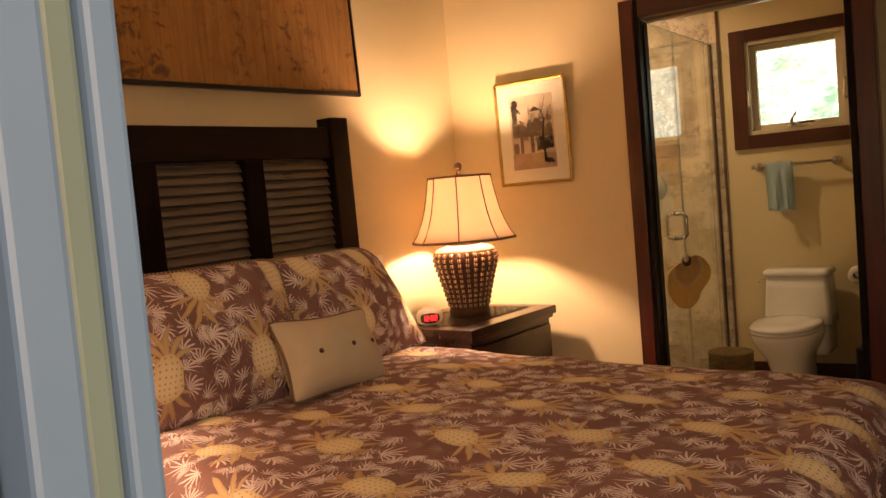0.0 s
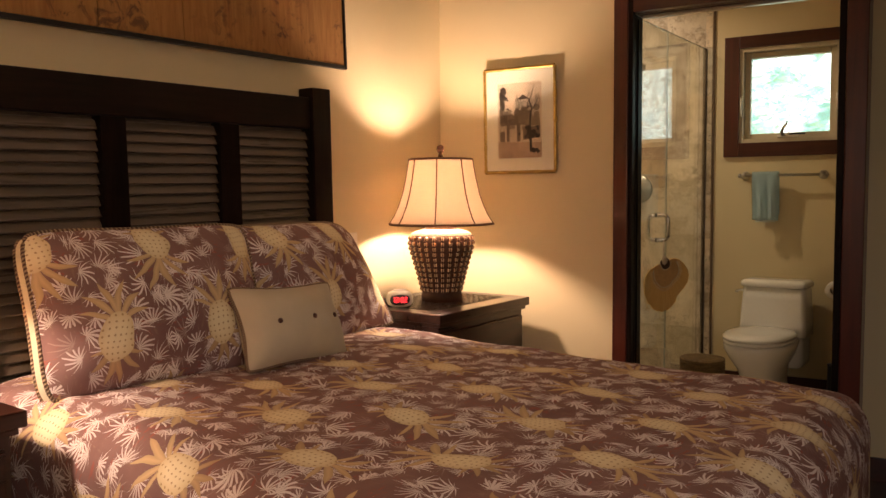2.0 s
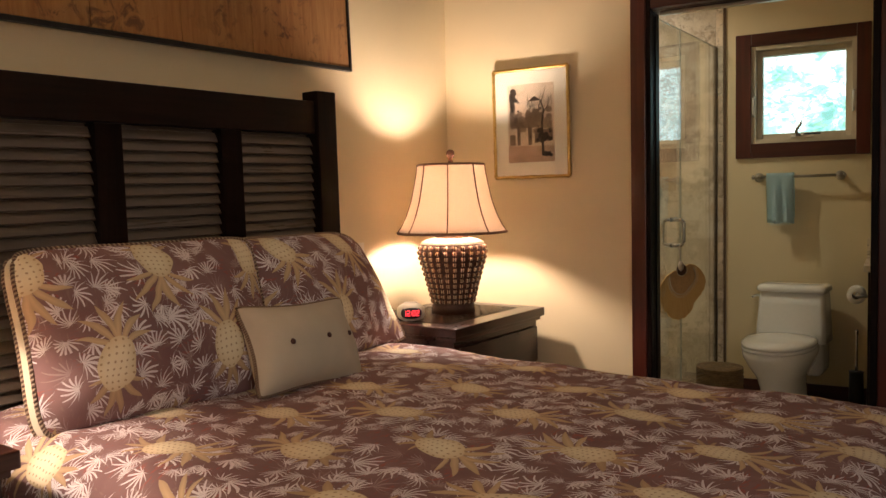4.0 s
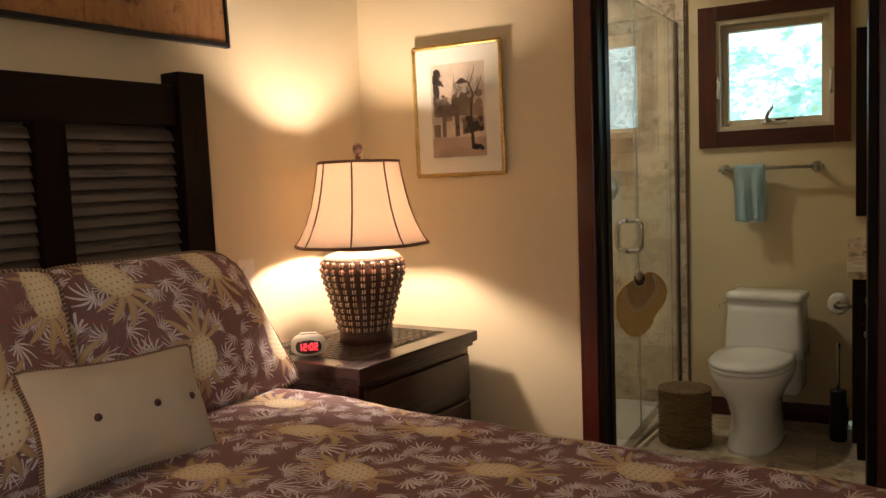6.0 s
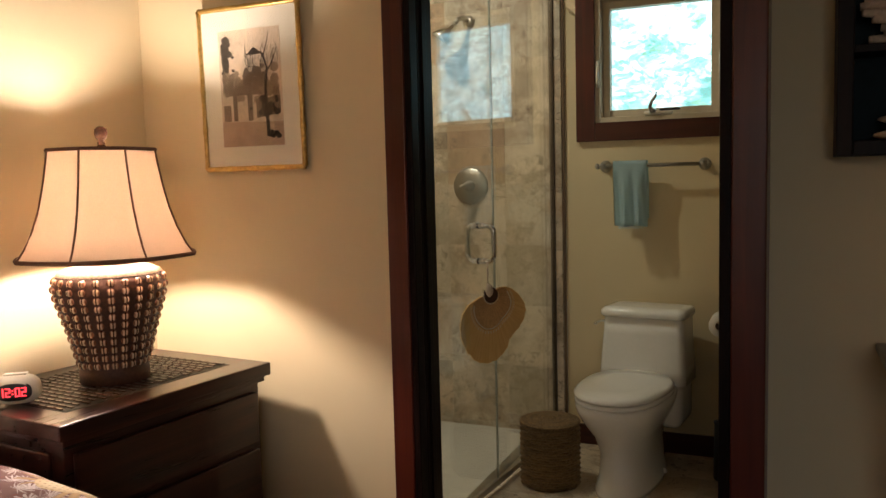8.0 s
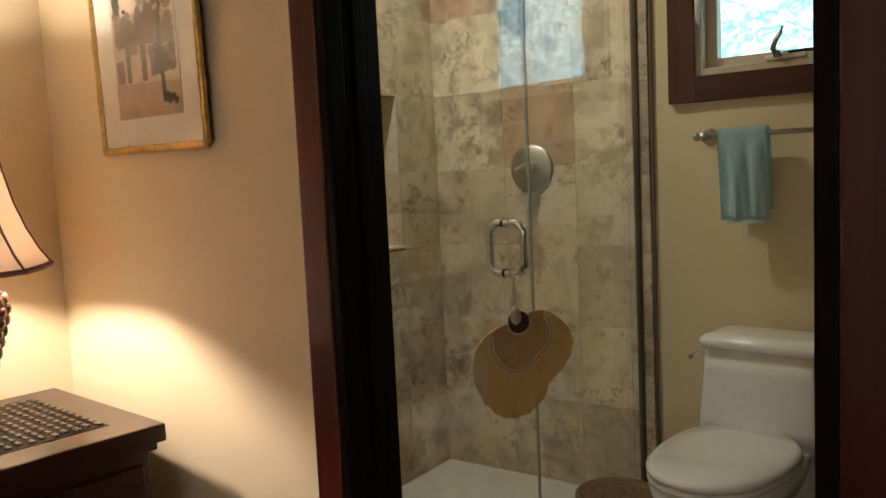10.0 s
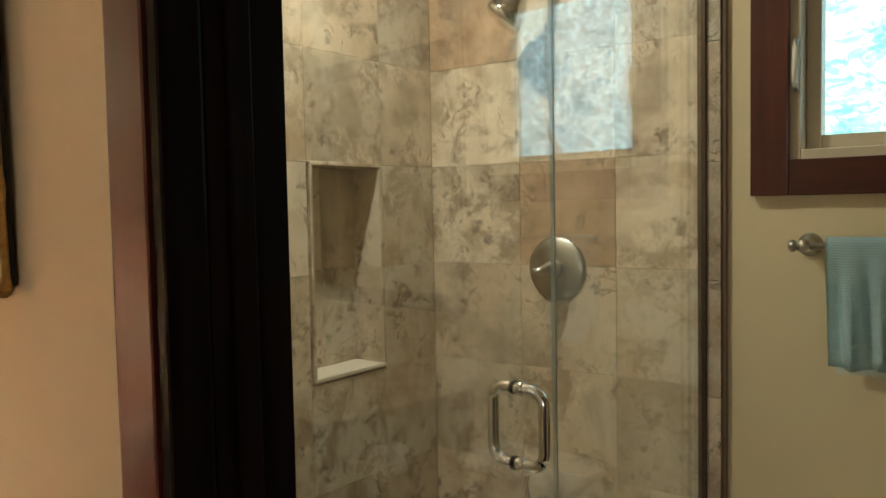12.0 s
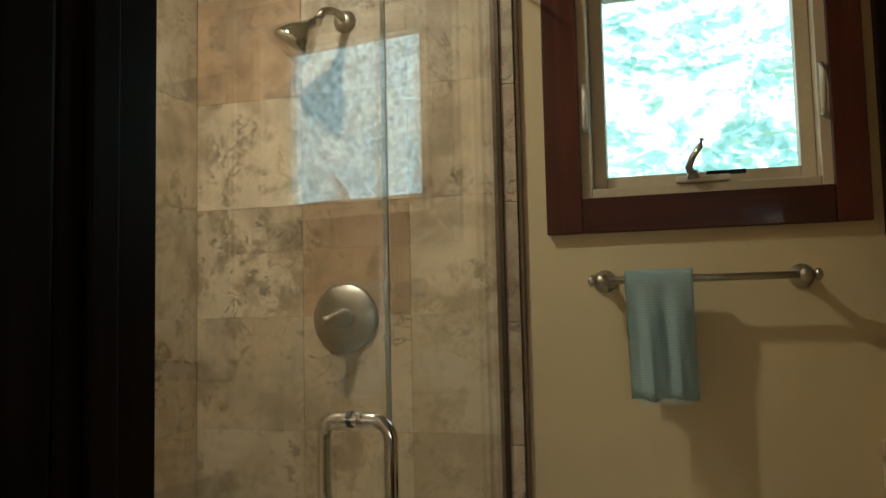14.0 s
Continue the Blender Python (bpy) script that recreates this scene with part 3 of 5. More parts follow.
def fold(s, half, r):
    """Along the cloth from its middle: how far out, and how far down."""
    a = abs(s)
    sign = 1 if s > 0 else -1
    if a < half - r:
        return s, 0.0
    q = (a - half + r) / r
    if q < math.pi / 2:
        return sign * (half - r + r * math.sin(q)), r * (1 - math.cos(q))
    return sign * half, r + (a - half + r - r * math.pi / 2)


def duvet(x0, x1, y0, y1, top, drop, r=0.13, step=0.022):
    bm = bmesh.new()
    uvl = bm.loops.layers.uv.verify()
    hy, cy = (y1 - y0) / 2, (y0 + y1) / 2
    length = x1 - x0
    ns, nt = int((length + drop) / step), int((y1 - y0 + 2 * drop) / step)
    grid = []
    for i in range(ns + 1):
        s = (length + drop) * i / ns
        row = []
        for j in range(nt + 1):
            t = (j / nt - 0.5) * (2 * hy + 2 * drop)
            ox, dx = fold(s - length / 2 if s > length / 2 else 0, length / 2, r) if s > length / 2 else (s - length / 2, 0.0)
            oy, dy = fold(t, hy, r)
            d = (dx ** 4 + dy ** 4) ** 0.25
            k = min(dx, dy)
            x, y = x0 + length / 2 + ox, cy + oy
            if k > 0:                       # soft corner
                x -= min(0.10, k * 0.30)
                y -= math.copysign(min(0.10, k * 0.30), oy)
            p = Vector((x * 2.1, y * 2.1, 0.3))
            puff = 0.016 * noise.noise(p) + 0.007 * noise.noise(p * 3.1) + 0.003 * noise.noise(p * 8)
            z = top + 0.046 - 0.034 * min(1.0, s / length) - d + puff * (1 if d < 0.05 else 0.4)
            z += 0.010 * math.cos(math.pi * (y - cy) / (2 * hy)) if d < 0.1 else 0
            wave = 0.012 * noise.noise(Vector((x * 6, y * 6, z * 1.5))) * min(1, d / 0.15)
            x += wave
            y += wave
            row.append((bm.verts.new((x, y, max(z, 0.06))), s, t))
        grid.append(row)
    for i in range(ns):
        for j in range(nt):
            q = (grid[i][j], grid[i + 1][j], grid[i + 1][j + 1], grid[i][j + 1])
            f = bm.faces.new([a[0] for a in q])
            for loop, (_, s, t) in zip(f.loops, q):
                loop[uvl].uv = (t + 3.0, 5.0 - s)
    return bm


bed = thing("bed", (0, 0, 0), "queen bed with mattress on a dark wooden base", "bed")
bed.matrix_world = ALONG
part("mattress", box(0.13, 2.20, -2.42, -0.94, 0.30, 0.57, 0.06, seg=4), CREAM, bed, "", True)
part("box_base", box(0.13, 2.18, -2.40, -0.96, 0.08, 0.30, 0.02), CREAM, bed)
for fx in (0.22, 2.08):
    for fy in (-2.30, -1.06):
        part("leg", box(fx - 0.03, fx + 0.03, fy - 0.03, fy + 0.03, 0, 0.08, 0.004), DARK_V, bed)
part("quilt", duvet(0.13, 2.25, -2.50, -0.87, 0.622, 0.50), FRUIT, bed, "mauve brown quilt printed with golden pineapples", True)

HB0, HB1 = 0.035, 0.095
hb = thing("headboard", (0, 0, 0), "espresso stained headboard with three louvred panels", "headboard")
hb.matrix_world = ALONG @ pose(0, -0.94, 1.5, 0.8, 0, 0) @ pose(0, 0.94, -1.5)
for y0, y1 in ((-2.545, -2.421), (-1.060, -0.953)):
    part("post", box(HB0 - 0.010, HB1 + 0.015, y0, y1, 0.03, 1.680, 0.004), DARK_V, hb)
part("rail", box(HB0, HB1, -2.420, -1.065, 1.507, 1.638, 0.004), DARK, hb)
part("rail", box(HB0, HB1, -2.420, -1.065, 0.45, 0.56, 0.004), DARK, hb)
for y0, y1 in ((-2.026, -1.931), (-1.540, -1.446)):
    part("stile", box(HB0, HB1, y0, y1, 0.561, 1.506, 0.003), DARK_V, hb)
for y0, y1 in ((-2.420, -2.027), (-1.930, -1.541), (-1.445, -1.065)):
    z = 0.60
    part("backing", box(HB0, HB0 + 0.010, y0, y1, 0.561, 1.506), SLAT, hb)
    while z < 1.495:
        bm = box(-0.0035, 0.0035, y0 + 0.001, y1 - 0.001, -0.019, 0.019, 0.002, seg=1)
        bmesh.ops.transform(bm, matrix=pose(HB0 + 0.034, 0, z, 0, -27, 0), verts=bm.verts)
        part("slat", bm, SLAT, hb)
        z += 0.0365


def pillow(w, h, thick, gusset, wob, seed, nx=36, nz=28, slump=0.0):
    """Front, edge band and back of a stuffed case, standing in x-z of its own, facing -y."""
    rng = Vector((seed * 3.7, seed * 1.3, 0))

    def shape(u, v, side):
        ear = 1 - 0.085 * (abs(u) * abs(v)) ** 5
        x = u * w / 2 * (1 - wob * (1 - v * v) * abs(u) ** 2) * ear
        z = v * h / 2 * (1 - wob * (1 - u * u) * abs(v) ** 2) * ear
        x += slump * (0.5 - 0.5 * v) * max(0.0, u) ** 2
        z -= 0.35 * slump * max(0.0, u) ** 4 * (0.5 + 0.5 * v)
        full = max(0.0, (1 - abs(u) ** 2.3) * (1 - abs(v) ** 2.2)) ** 0.75
        n3 = noise.noise(Vector((x * 6, z * 6, 0)) + rng) * 0.012 + noise.noise(Vector((x * 17, z * 17, 2)) + rng) * 0.004
        return Vector((x, side * (gusset / 2 + thick / 2 * full + n3 * min(1, full * 2)), z + h / 2))

    shells = []
    for side in (-1, 1):
        bm = bmesh.new()
        uvl = bm.loops.layers.uv.verify()
        vs = [[bm.verts.new(shape(2 * i / nx - 1, 2 * j / nz - 1, side)) for i in range(nx + 1)] for j in range(nz + 1)]
        for j in range(nz):
            for i in range(nx):
                q = [(j, i), (j, i + 1), (j + 1, i + 1), (j + 1, i)]
                if side > 0:
                    q.reverse()
                f = bm.faces.new([vs[a][c] for a, c in q])
                for loop, (a, c) in zip(f.loops, q):
                    loop[uvl].uv = (c / nx * w - (0.02 if seed == 1 else 0.18) + seed * 1.36, a / nz * h + 0.10 + seed * 1.08)
        shells.append(bm)

    def loop_at(side, grow=1.0):
        e = [(2 * i / nx - 1, -1) for i in range(nx)] + [(1, 2 * j / nz - 1) for j in range(nz)]
        e += [(1 - 2 * i / nx, 1) for i in range(nx)] + [(-1, 1 - 2 * j / nz) for j in range(nz)]
        return [shape(u * grow, v * grow, side) for u, v in e]

    a, c = loop_at(-1), loop_at(1)
    band = bmesh.new()
    ra, rc = [band.verts.new(p) for p in a], [band.verts.new(p) for p in c]
    for i in range(len(ra)):
        j = (i + 1) % len(ra)
        band.faces.new((ra[j], ra[i], rc[i], rc[j]))
    return shells, band, a, c, shape


def sham(name, place, rz, lean, w, h, seed, label, slump=0.0):
    t = thing(name, (0, 0, 0), label, "pillow", "shams on the bed")
    t.matrix_world = Matrix.Translation(place) @ pose(0, 0, 0, 0, 0, rz) @ pose(0, 0, 0, -lean, 0, 0)
    (front, back), band, la, lc, _ = pillow(w, h, 0.24, 0.06, 0.05, seed, slump=slump)
    part("front", front, FRUIT, t, "", True)
    part("back", back, FRUIT, t, "", True)
    part("edge_band", band, CREAM, t, "cream cotton edge band", True)
    part("cord", tube(la, 0.0058, 6, closed=True, uv=True), ROPE, t, "twisted brown cord")
    part("cord", tube(lc, 0.0058, 6, closed=True, uv=True), ROPE, t, "twisted brown cord")
    return t


sham("pillow_sham", by_wall(0.480, -2.060, 0.636), 85 + SKEW, 18, 0.765, 0.512, 1, "mauve pillow sham with pineapple print and cream edge")
sham("pillow_sham", by_wall(0.385, -1.300, 0.632), 96 + SKEW, 22, 0.745, 0.512, 2, "mauve pillow sham with pineapple print, slumped at its corner", 0.11)
cu = thing("throw_cushion", (0, 0, 0), "small beige linen cushion with three brown buttons", "cushion")
cu.matrix_world = pose(-2.108, 2.070, 0.658, 0, 0, 85) @ pose(0, 0, 0, -22, 3, 0)
(front, back), band, la, lc, face = pillow(0.482, 0.288, 0.19, 0.010, 0.15, 3, 32, 24)
part("front", front, BEIGE, cu, "", True)
part("back", back, BEIGE, cu, "", True)
part("seam", band, BEIGE, cu, "", True)
part("cord", tube([(p + q) / 2 for p, q in zip(la, lc)], 0.0065, 6, closed=True, uv=True), ROPE, cu, "twisted brown cord")
for ux in (-0.118, 0.016, 0.124):
    part("button", lathe([(0.0005, 0.0), (0.008, 0.001), (0.009, 0.005), (0.005, 0.009), (0.0005, 0.010)], 12), plain("brown_shell_button", (0.075, 0.022, 0.014), 0.3), cu, "dark brown button", True).matrix_local = Matrix.Translation(face(ux / 0.23, -0.02, -1)) @ pose(0, 0.002, 0, 90, 0, ux * 120)

# ---- wall hangings ----
n = Net("bark_cloth")
v = n.coord()
px, py, pz = n.split(v)
fib = n.noise(n.stretch(v, (30.0, 60.0, 6.0)), 1.0, 4)
blot = n.noise(v, 16, 6, 0.7, 0.8)
band = n.ramp(n.noise(n.stretch(v, (1.0, 1.0, 0.15)), 2.6, 2), 0.42, 0.58)
col = n.mix(n.ramp(fib, 0.3, 0.7), (0.27, 0.115, 0.034), (0.38, 0.19, 0.06))
col = n.mix(n.math("MULTIPLY", n.math("MULTIPLY", n.ramp(blot, 0.53, 0.62), band), 0.8), col, (0.10, 0.045, 0.02))
n.bump(fib, 0.2, 0.002)
n.done(col, 0.8)
tapa = thing("wall_hanging", (WX + 0.02, 2.03, 1.76), "brown bark cloth panel with dark leaf prints and black border", "wall hanging")
edges = [-0.945, -0.24, 0.10, 0.42, 0.96]
for a, c in zip(edges, edges[1:]):
    part("panel", box(0.0, 0.018, a + 0.001, c - 0.001, 0.018, 0.80, 0.002), n.m, tapa)
part("border", box(0.0, 0.024, -0.945, 0.96, 0.0, 0.0165, 0.002), BLACK, tapa, "black border strip")
for yy in (-0.957, 0.961):
    part("border", box(0.0, 0.024, yy, yy + 0.011, 0.0, 0.80, 0.002), BLACK, tapa, "black border strip")
tapa.matrix_world = ALONG @ pose(0.022, -1.745, 1.778, 0, -1.2, 0) @ pose(0, 0, 0, 0.9, 0, 0)

# ---- nightstands ----


def nightstand(place, label):
    t = thing("nightstand", place, label, "nightstand", "nightstands beside the bed", rz=SKEW)
    w, d, h = 0.75, 0.575, 0.706
    part("top", box(0.0, d, -w / 2, w / 2, h - 0.042, h, 0.006), NIGHT, t)
    part("moulding", box(0.012, d - 0.014, -w / 2 + 0.016, w / 2 - 0.016, h - 0.06, h - 0.043, 0.004), NIGHT, t)
    part("body", box(0.02, d - 0.03, -w / 2 + 0.03, w / 2 - 0.03, 0.06, h - 0.061, 0.004), NIGHT, t)
    for y0 in (-w / 2 + 0.04, w / 2 - 0.10):
        for x0 in (0.03, d - 0.09):
            part("foot", box(x0, x0 + 0.06, y0, y0 + 0.06, 0, 0.059, 0.004), NIGHT, t)
    for k in range(3):
        z0 = 0.09 + k * 0.182
        part("drawer", box(d - 0.029, d - 0.012, -w / 2 + 0.05, w / 2 - 0.05, z0, z0 + 0.165, 0.006), NIGHT, t)
    for k, (z0, z1) in enumerate(((0.12, 0.36), (0.39, 0.62))):
        for sgn in (-1, 1):
            yy = sgn * (w / 2 - 0.03)
            part("side_panel", box(0.07, d - 0.08, min(yy, yy + sgn * 0.008), max(yy, yy + sgn * 0.008), z0, z1, 0.006), NIGHT, t)
    # woven inlay let into the top
    part("inlay_bed", box(0.075, d - 0.095, -0.29, 0.29, h, h + 0.0007), INLAY, t, "dark ground of the woven inlay")
    strip = mesh_of("inlay", box(-0.0145, 0.0145, -0.0055, 0.0055, 0.0007, 0.0042, 0.0014, seg=1), NIGHT)
    for i in range(24):
        for j in range(11):
            ob = new("inlay", strip)
            ob.parent = t
            ob.matrix_local = pose(0.095 + j * 0.0345 + (0.0085 if i % 2 else -0.0025), -0.279 + i * 0.0243, h, 0, 0, 4 * math.sin(i * 7 + j * 3))
    return t


nightstand(by_wall(0.012, -0.43), "dark wooden nightstand with woven inlay top under the lit lamp")
nightstand(by_wall(0.075, -2.945), "dark wooden nightstand at the bed's near side")

# ---- table lamps ----
n = Net("lamp_shade_silk")
fab = n.noise(n.stretch(n.coord(), (1.0, 1.0, 0.3)), 420, 2)
col = n.mix(fab, (0.67, 0.545, 0.43), (0.77, 0.65, 0.52))
n.done(col, 0.8)
tr = n.t.nodes.new("ShaderNodeBsdfTranslucent")
n.put(tr.inputs["Color"], col)
mx = n.t.nodes.new("ShaderNodeMixShader")
mx.inputs[0].default_value = 0.34
n.t.links.new(n.b.outputs[0], mx.inputs[1])
n.t.links.new(tr.outputs[0], mx.inputs[2])
n.t.links.new(mx.outputs[0], n.t.nodes["Material Output"].inputs[0])
SHADE = n.m
n = Net("cowrie_shell")
cx, cy, cz = n.split(n.coord())
off = n.math("ABSOLUTE", n.math("ADD", cy, n.math("MULTIPLY", n.math("SUBTRACT", n.rnd(), 0.5), 0.003)))
col = n.mix(n.ramp(n.math("MAXIMUM", off, n.math("MULTIPLY", n.math("ABSOLUTE", cz), 0.8)), 0.0055, 0.0078), (0.52, 0.35, 0.23), n.mix(n.rnd(), (0.13, 0.050, 0.028), (0.27, 0.12, 0.065)))
col = n.mix(n.ramp(off, 0.0022, 0.0012), col, (0.05, 0.02, 0.012))
SHELL = n.done(col, n.math("ADD", 0.16, n.math("MULTIPLY", n.noise(n.coord(), 300, 2), 0.1)), 0.0, Coat_Weight=0.4)
BRAID = plain("dark_woven_cane", (0.075, 0.028, 0.014), 0.6, grain=120, amount=0.4)
SHOULDER = plain("pale_shell_shoulder", (0.38, 0.285, 0.21), 0.3, grain=130, amount=0.5, relief=0.8)
BIND = plain("brown_shade_binding", (0.17, 0.085, 0.05), 0.7)
CRYSTAL = plain("amber_ball", (0.16, 0.06, 0.03), 0.08, amount=0.1, relief=0.0, Transmission_Weight=0.5)


def table_lamp(place, label):
    t = thing("table_lamp", place, label, "table lamp", "lamps beside the bed")
    prof = [(0.085, 0.0), (0.098, 0.004), (0.098, 0.035), (0.094, 0.045), (0.112, 0.12), (0.132, 0.19), (0.150, 0.25), (0.156, 0.285), (0.150, 0.31), (0.120, 0.333), (0.075, 0.345)]
    part("base", lathe(prof, 40), BRAID, t, "dark woven vase body", True)
    rows = 11
    unit = bmesh.new()
    bmesh.ops.create_icosphere(unit, subdivisions=2, radius=1.0)
    for v in unit.verts:
        v.co = Vector((v.co.x * 0.0080, v.co.y * 0.0112, v.co.z * 0.0114))
    me = mesh_of("shell", unit, SHELL, True)
    for k in range(rows):
        z = 0.060 + k * 0.0244
        r = np.interp(z, [p[1] for p in prof], [p[0] for p in prof])
        slope = (np.interp(z + 0.005, [p[1] for p in prof], [p[0] for p in prof]) - r) / 0.005
        cnt = 25
        for i in range(cnt):
            a = 2 * math.pi * i / cnt
            ob = new("shell", me)
            ob.parent = t
            ob.matrix_local = Matrix.Translation((r * math.cos(a), r * math.sin(a), z)) @ pose(0, 0, 0, 0, 0, math.degrees(a)) @ pose(0, 0, 0, 0, math.degrees(math.atan(min(3, slope))), 0)
    part("shoulder", lathe([(0.146, 0.318), (0.142, 0.327), (0.121, 0.3365), (0.078, 0.348)], 40, caps=False), SHOULDER, t, "pale shell covered shoulder", True)
    part("neck", lathe([(0.075, 0.34), (0.078, 0.35), (0.078, 0.368), (0.05, 0.374), (0.02, 0.376), (0.02, 0.40), (0.008, 0.405), (0.008, 0.44)], 24), BIND, t, "", True)
    harp = [(0.045 * math.sin(math.pi * f), 0.0, 0.44 + 0.24 * f) for f in (i / 16 for i in range(17))]
    part("harp", tube(harp, 0.0025, 6), BRASS, t)
    part("harp", tube([(-x, y, z) for x, y, z in harp], 0.0025, 6), BRASS, t)
    part("finial", lathe([(0.011, 0.685), (0.011, 0.70), (0.006, 0.703), (0.014, 0.71), (0.019, 0.723), (0.017, 0.738), (0.008, 0.745), (0.001, 0.746)], 16), CRYSTAL, t, "amber glass ball finial", True)
    part("cap", lathe([(0.045, 0.680), (0.045, 0.684), (0.011, 0.688)], 20), BRASS, t, "", True)
    # bell shade: eight flat gores, flared at the hem
    sh = [(0.250, 0.370), (0.228, 0.402), (0.205, 0.450), (0.184, 0.510), (0.168, 0.580), (0.157, 0.640), (0.152, 0.676)]

    def gore(r, z, f, k):
        a = 2 * math.pi * (k + f) / 8 + 0.42
        flat = math.cos(math.pi / 8) / math.cos((f - 0.5) * math.pi / 4)
        rr = r * (0.5 + 0.5 * flat)
        return (rr * math.cos(a), rr * math.sin(a), z)

    bm = bmesh.new()
    for inset, rev in ((0.0, False), (0.0022, True)):
        rings = [[gore(r - inset, z, i / 6, k) for k in range(8) for i in range(6)] for r, z in (sh[::-1] if rev else sh)]
        skin(rings, bm, caps=False)
    part("shade", bm, SHADE, t, "pale silk bell shade with brown ribs", True)
    for k in range(8):
        part("rib", tube([gore(r + 0.001, z, 0, k) for r, z in sh], 0.0030, 6), BIND, t)
    for r, z, th in ((0.250, 0.370, 0.0065), (0.152, 0.676, 0.0055)):
        part("trim", tube([gore(r, z, i / 6, k) for k in range(8) for i in range(6)], th, 6, closed=True), BIND, t)
    spid = [(0.15 * math.cos(a), 0.15 * math.sin(a), 0.676) for a in (0.5, 2.6, 4.7)]
    for p in spid:
        part("spider", tube([p, (0, 0, 0.681)], 0.002, 5), BRASS, t)
    part("socket", lathe([(0.014, 0.44), (0.016, 0.45), (0.016, 0.485), (0.010, 0.488)], 14), BRASS, t, "", True)
    return t


table_lamp((LAMP_A[0], LAMP_A[1], 0.708), "lit table lamp with shell covered base and bell shade")
table_lamp((LAMP_B[0], LAMP_B[1], 0.708), "lit table lamp with shell covered base, twin")

# ---- bedroom: framed print, clock, switch plate, shelf cabinet, console ----
pr = thing("framed_print", (0, 0, 0), "gold bamboo framed sepia print of a tree and gate", "framed picture")
FW, FH = 0.388, 0.522


def bamboo(p, q, r=0.0085):
    pts, n = [], 24
    for i in range(n + 1):
        pts.append(Vector(p).lerp(Vector(q), i / n))
    return tube(pts, lambda f: r * (1.22 if abs((f * 4) % 1 - 0.5) > 0.455 else 1.0), 10)


cs = [(0, 0, 0), (FW, 0, 0), (FW, 0, FH), (0, 0, FH)]
for i in range(4):
    part("frame_rail", bamboo(cs[i], cs[(i + 1) % 4]), BRASS, pr, "", True)
part("backing", box(0.004, FW - 0.004, 0.004, 0.018, 0.004, FH - 0.004), BLACK, pr)
part("mat_board", box(0.006, FW - 0.006, 0.0, 0.004, 0.006, FH - 0.006), plain("cream_mat_board", (0.88, 0.82, 0.68), 0.8, amount=0.03), pr, "cream mat board")
P0, P1, Q0, Q1 = 0.074, 0.316, 0.072, 0.450
SEPIA = [plain("sepia_%d" % i, c, 0.8, grain=180, amount=0.25, relief=0.0) for i, c in enumerate(((0.70, 0.56, 0.41), (0.52, 0.36, 0.25), (0.24, 0.17, 0.12), (0.09, 0.065, 0.05), (0.36, 0.26, 0.18)))]
part("print_sheet", box(P0, P1, -0.0012, -0.0002, Q0, Q1), SEPIA[0], pr, "sepia paper print")


def flat(shapes, layer):
    bm = bmesh.new()
    for pts in shapes:
        bm.faces.new([bm.verts.new((P0 + u * (P1 - P0), -0.0012 - 0.0003 * layer, Q0 + v2 * (Q1 - Q0))) for u, v2 in pts])
    bmesh.ops.recalc_face_normals(bm, faces=bm.faces)
    for f in bm.faces:
        if f.normal.y > 0:
            f.normal_flip()
    return bm


def blobs(cx, cy, sx, sy, count, size, rng):
    out = []
    for _ in range(count):
        u, v2, s = cx + rng.gauss(0, sx), cy + rng.gauss(0, sy), size * rng.uniform(0.5, 1.2)
        u, v2 = min(0.97 - s, max(0.03 + s, u)), min(0.98 - s, max(0.02 + s, v2))
        out.append([(u + s * math.cos(a) * rng.uniform(0.7, 1.1), v2 + 0.62 * s * math.sin(a) * rng.uniform(0.7, 1.1)) for a in (k * 0.8976 for k in range(7))])
    return out


def branch(pts, w0, w1):
    n = len(pts)
    left, right = [], []
    for i, (u, v2) in enumerate(pts):
        w = w0 + (w1 - w0) * i / (n - 1)
        left.append((u - w, v2))
        right.append((u + w, v2))
    return left + right[::-1]


rg = random.Random(11)
part("foreground", flat([[(0, 0), (1, 0), (1, 0.20), (0, 0.22)]], 1), SEPIA[1], pr, "pale path in the print")
part("far_trees", flat(blobs(0.2, 0.52, 0.12, 0.05, 30, 0.07, rg) + blobs(0.75, 0.50, 0.14, 0.06, 36, 0.07, rg), 2), SEPIA[4], pr)
part("mid_trees", flat(blobs(0.58, 0.60, 0.09, 0.04, 34, 0.06, rg) + blobs(0.12, 0.56, 0.07, 0.05, 18, 0.05, rg), 3), SEPIA[2], pr)
part("gate", flat([[(0.12, 0.44), (0.70, 0.44), (0.60, 0.52), (0.24, 0.52)], [(0.20, 0.22), (0.27, 0.22), (0.27, 0.44), (0.20, 0.44)], [(0.44, 0.22), (0.52, 0.22), (0.52, 0.44), (0.44, 0.44)], [(0.58, 0.24), (0.97, 0.27), (0.97, 0.42), (0.58, 0.40)], [(0.04, 0.22), (0.16, 0.22), (0.16, 0.36), (0.04, 0.36)]], 4), SEPIA[2], pr)
br = [branch([(0.76, 0.08), (0.75, 0.3), (0.74, 0.5), (0.78, 0.66), (0.72, 0.78), (0.58, 0.84), (0.46, 0.78)], 0.030, 0.004)]
br += [branch([(0.77, 0.62), (0.88, 0.72), (0.95, 0.83)], 0.014, 0.004), branch([(0.73, 0.76), (0.80, 0.88), (0.83, 0.96)], 0.010, 0.003), branch([(0.58, 0.84), (0.50, 0.72), (0.47, 0.64)], 0.006, 0.002)]
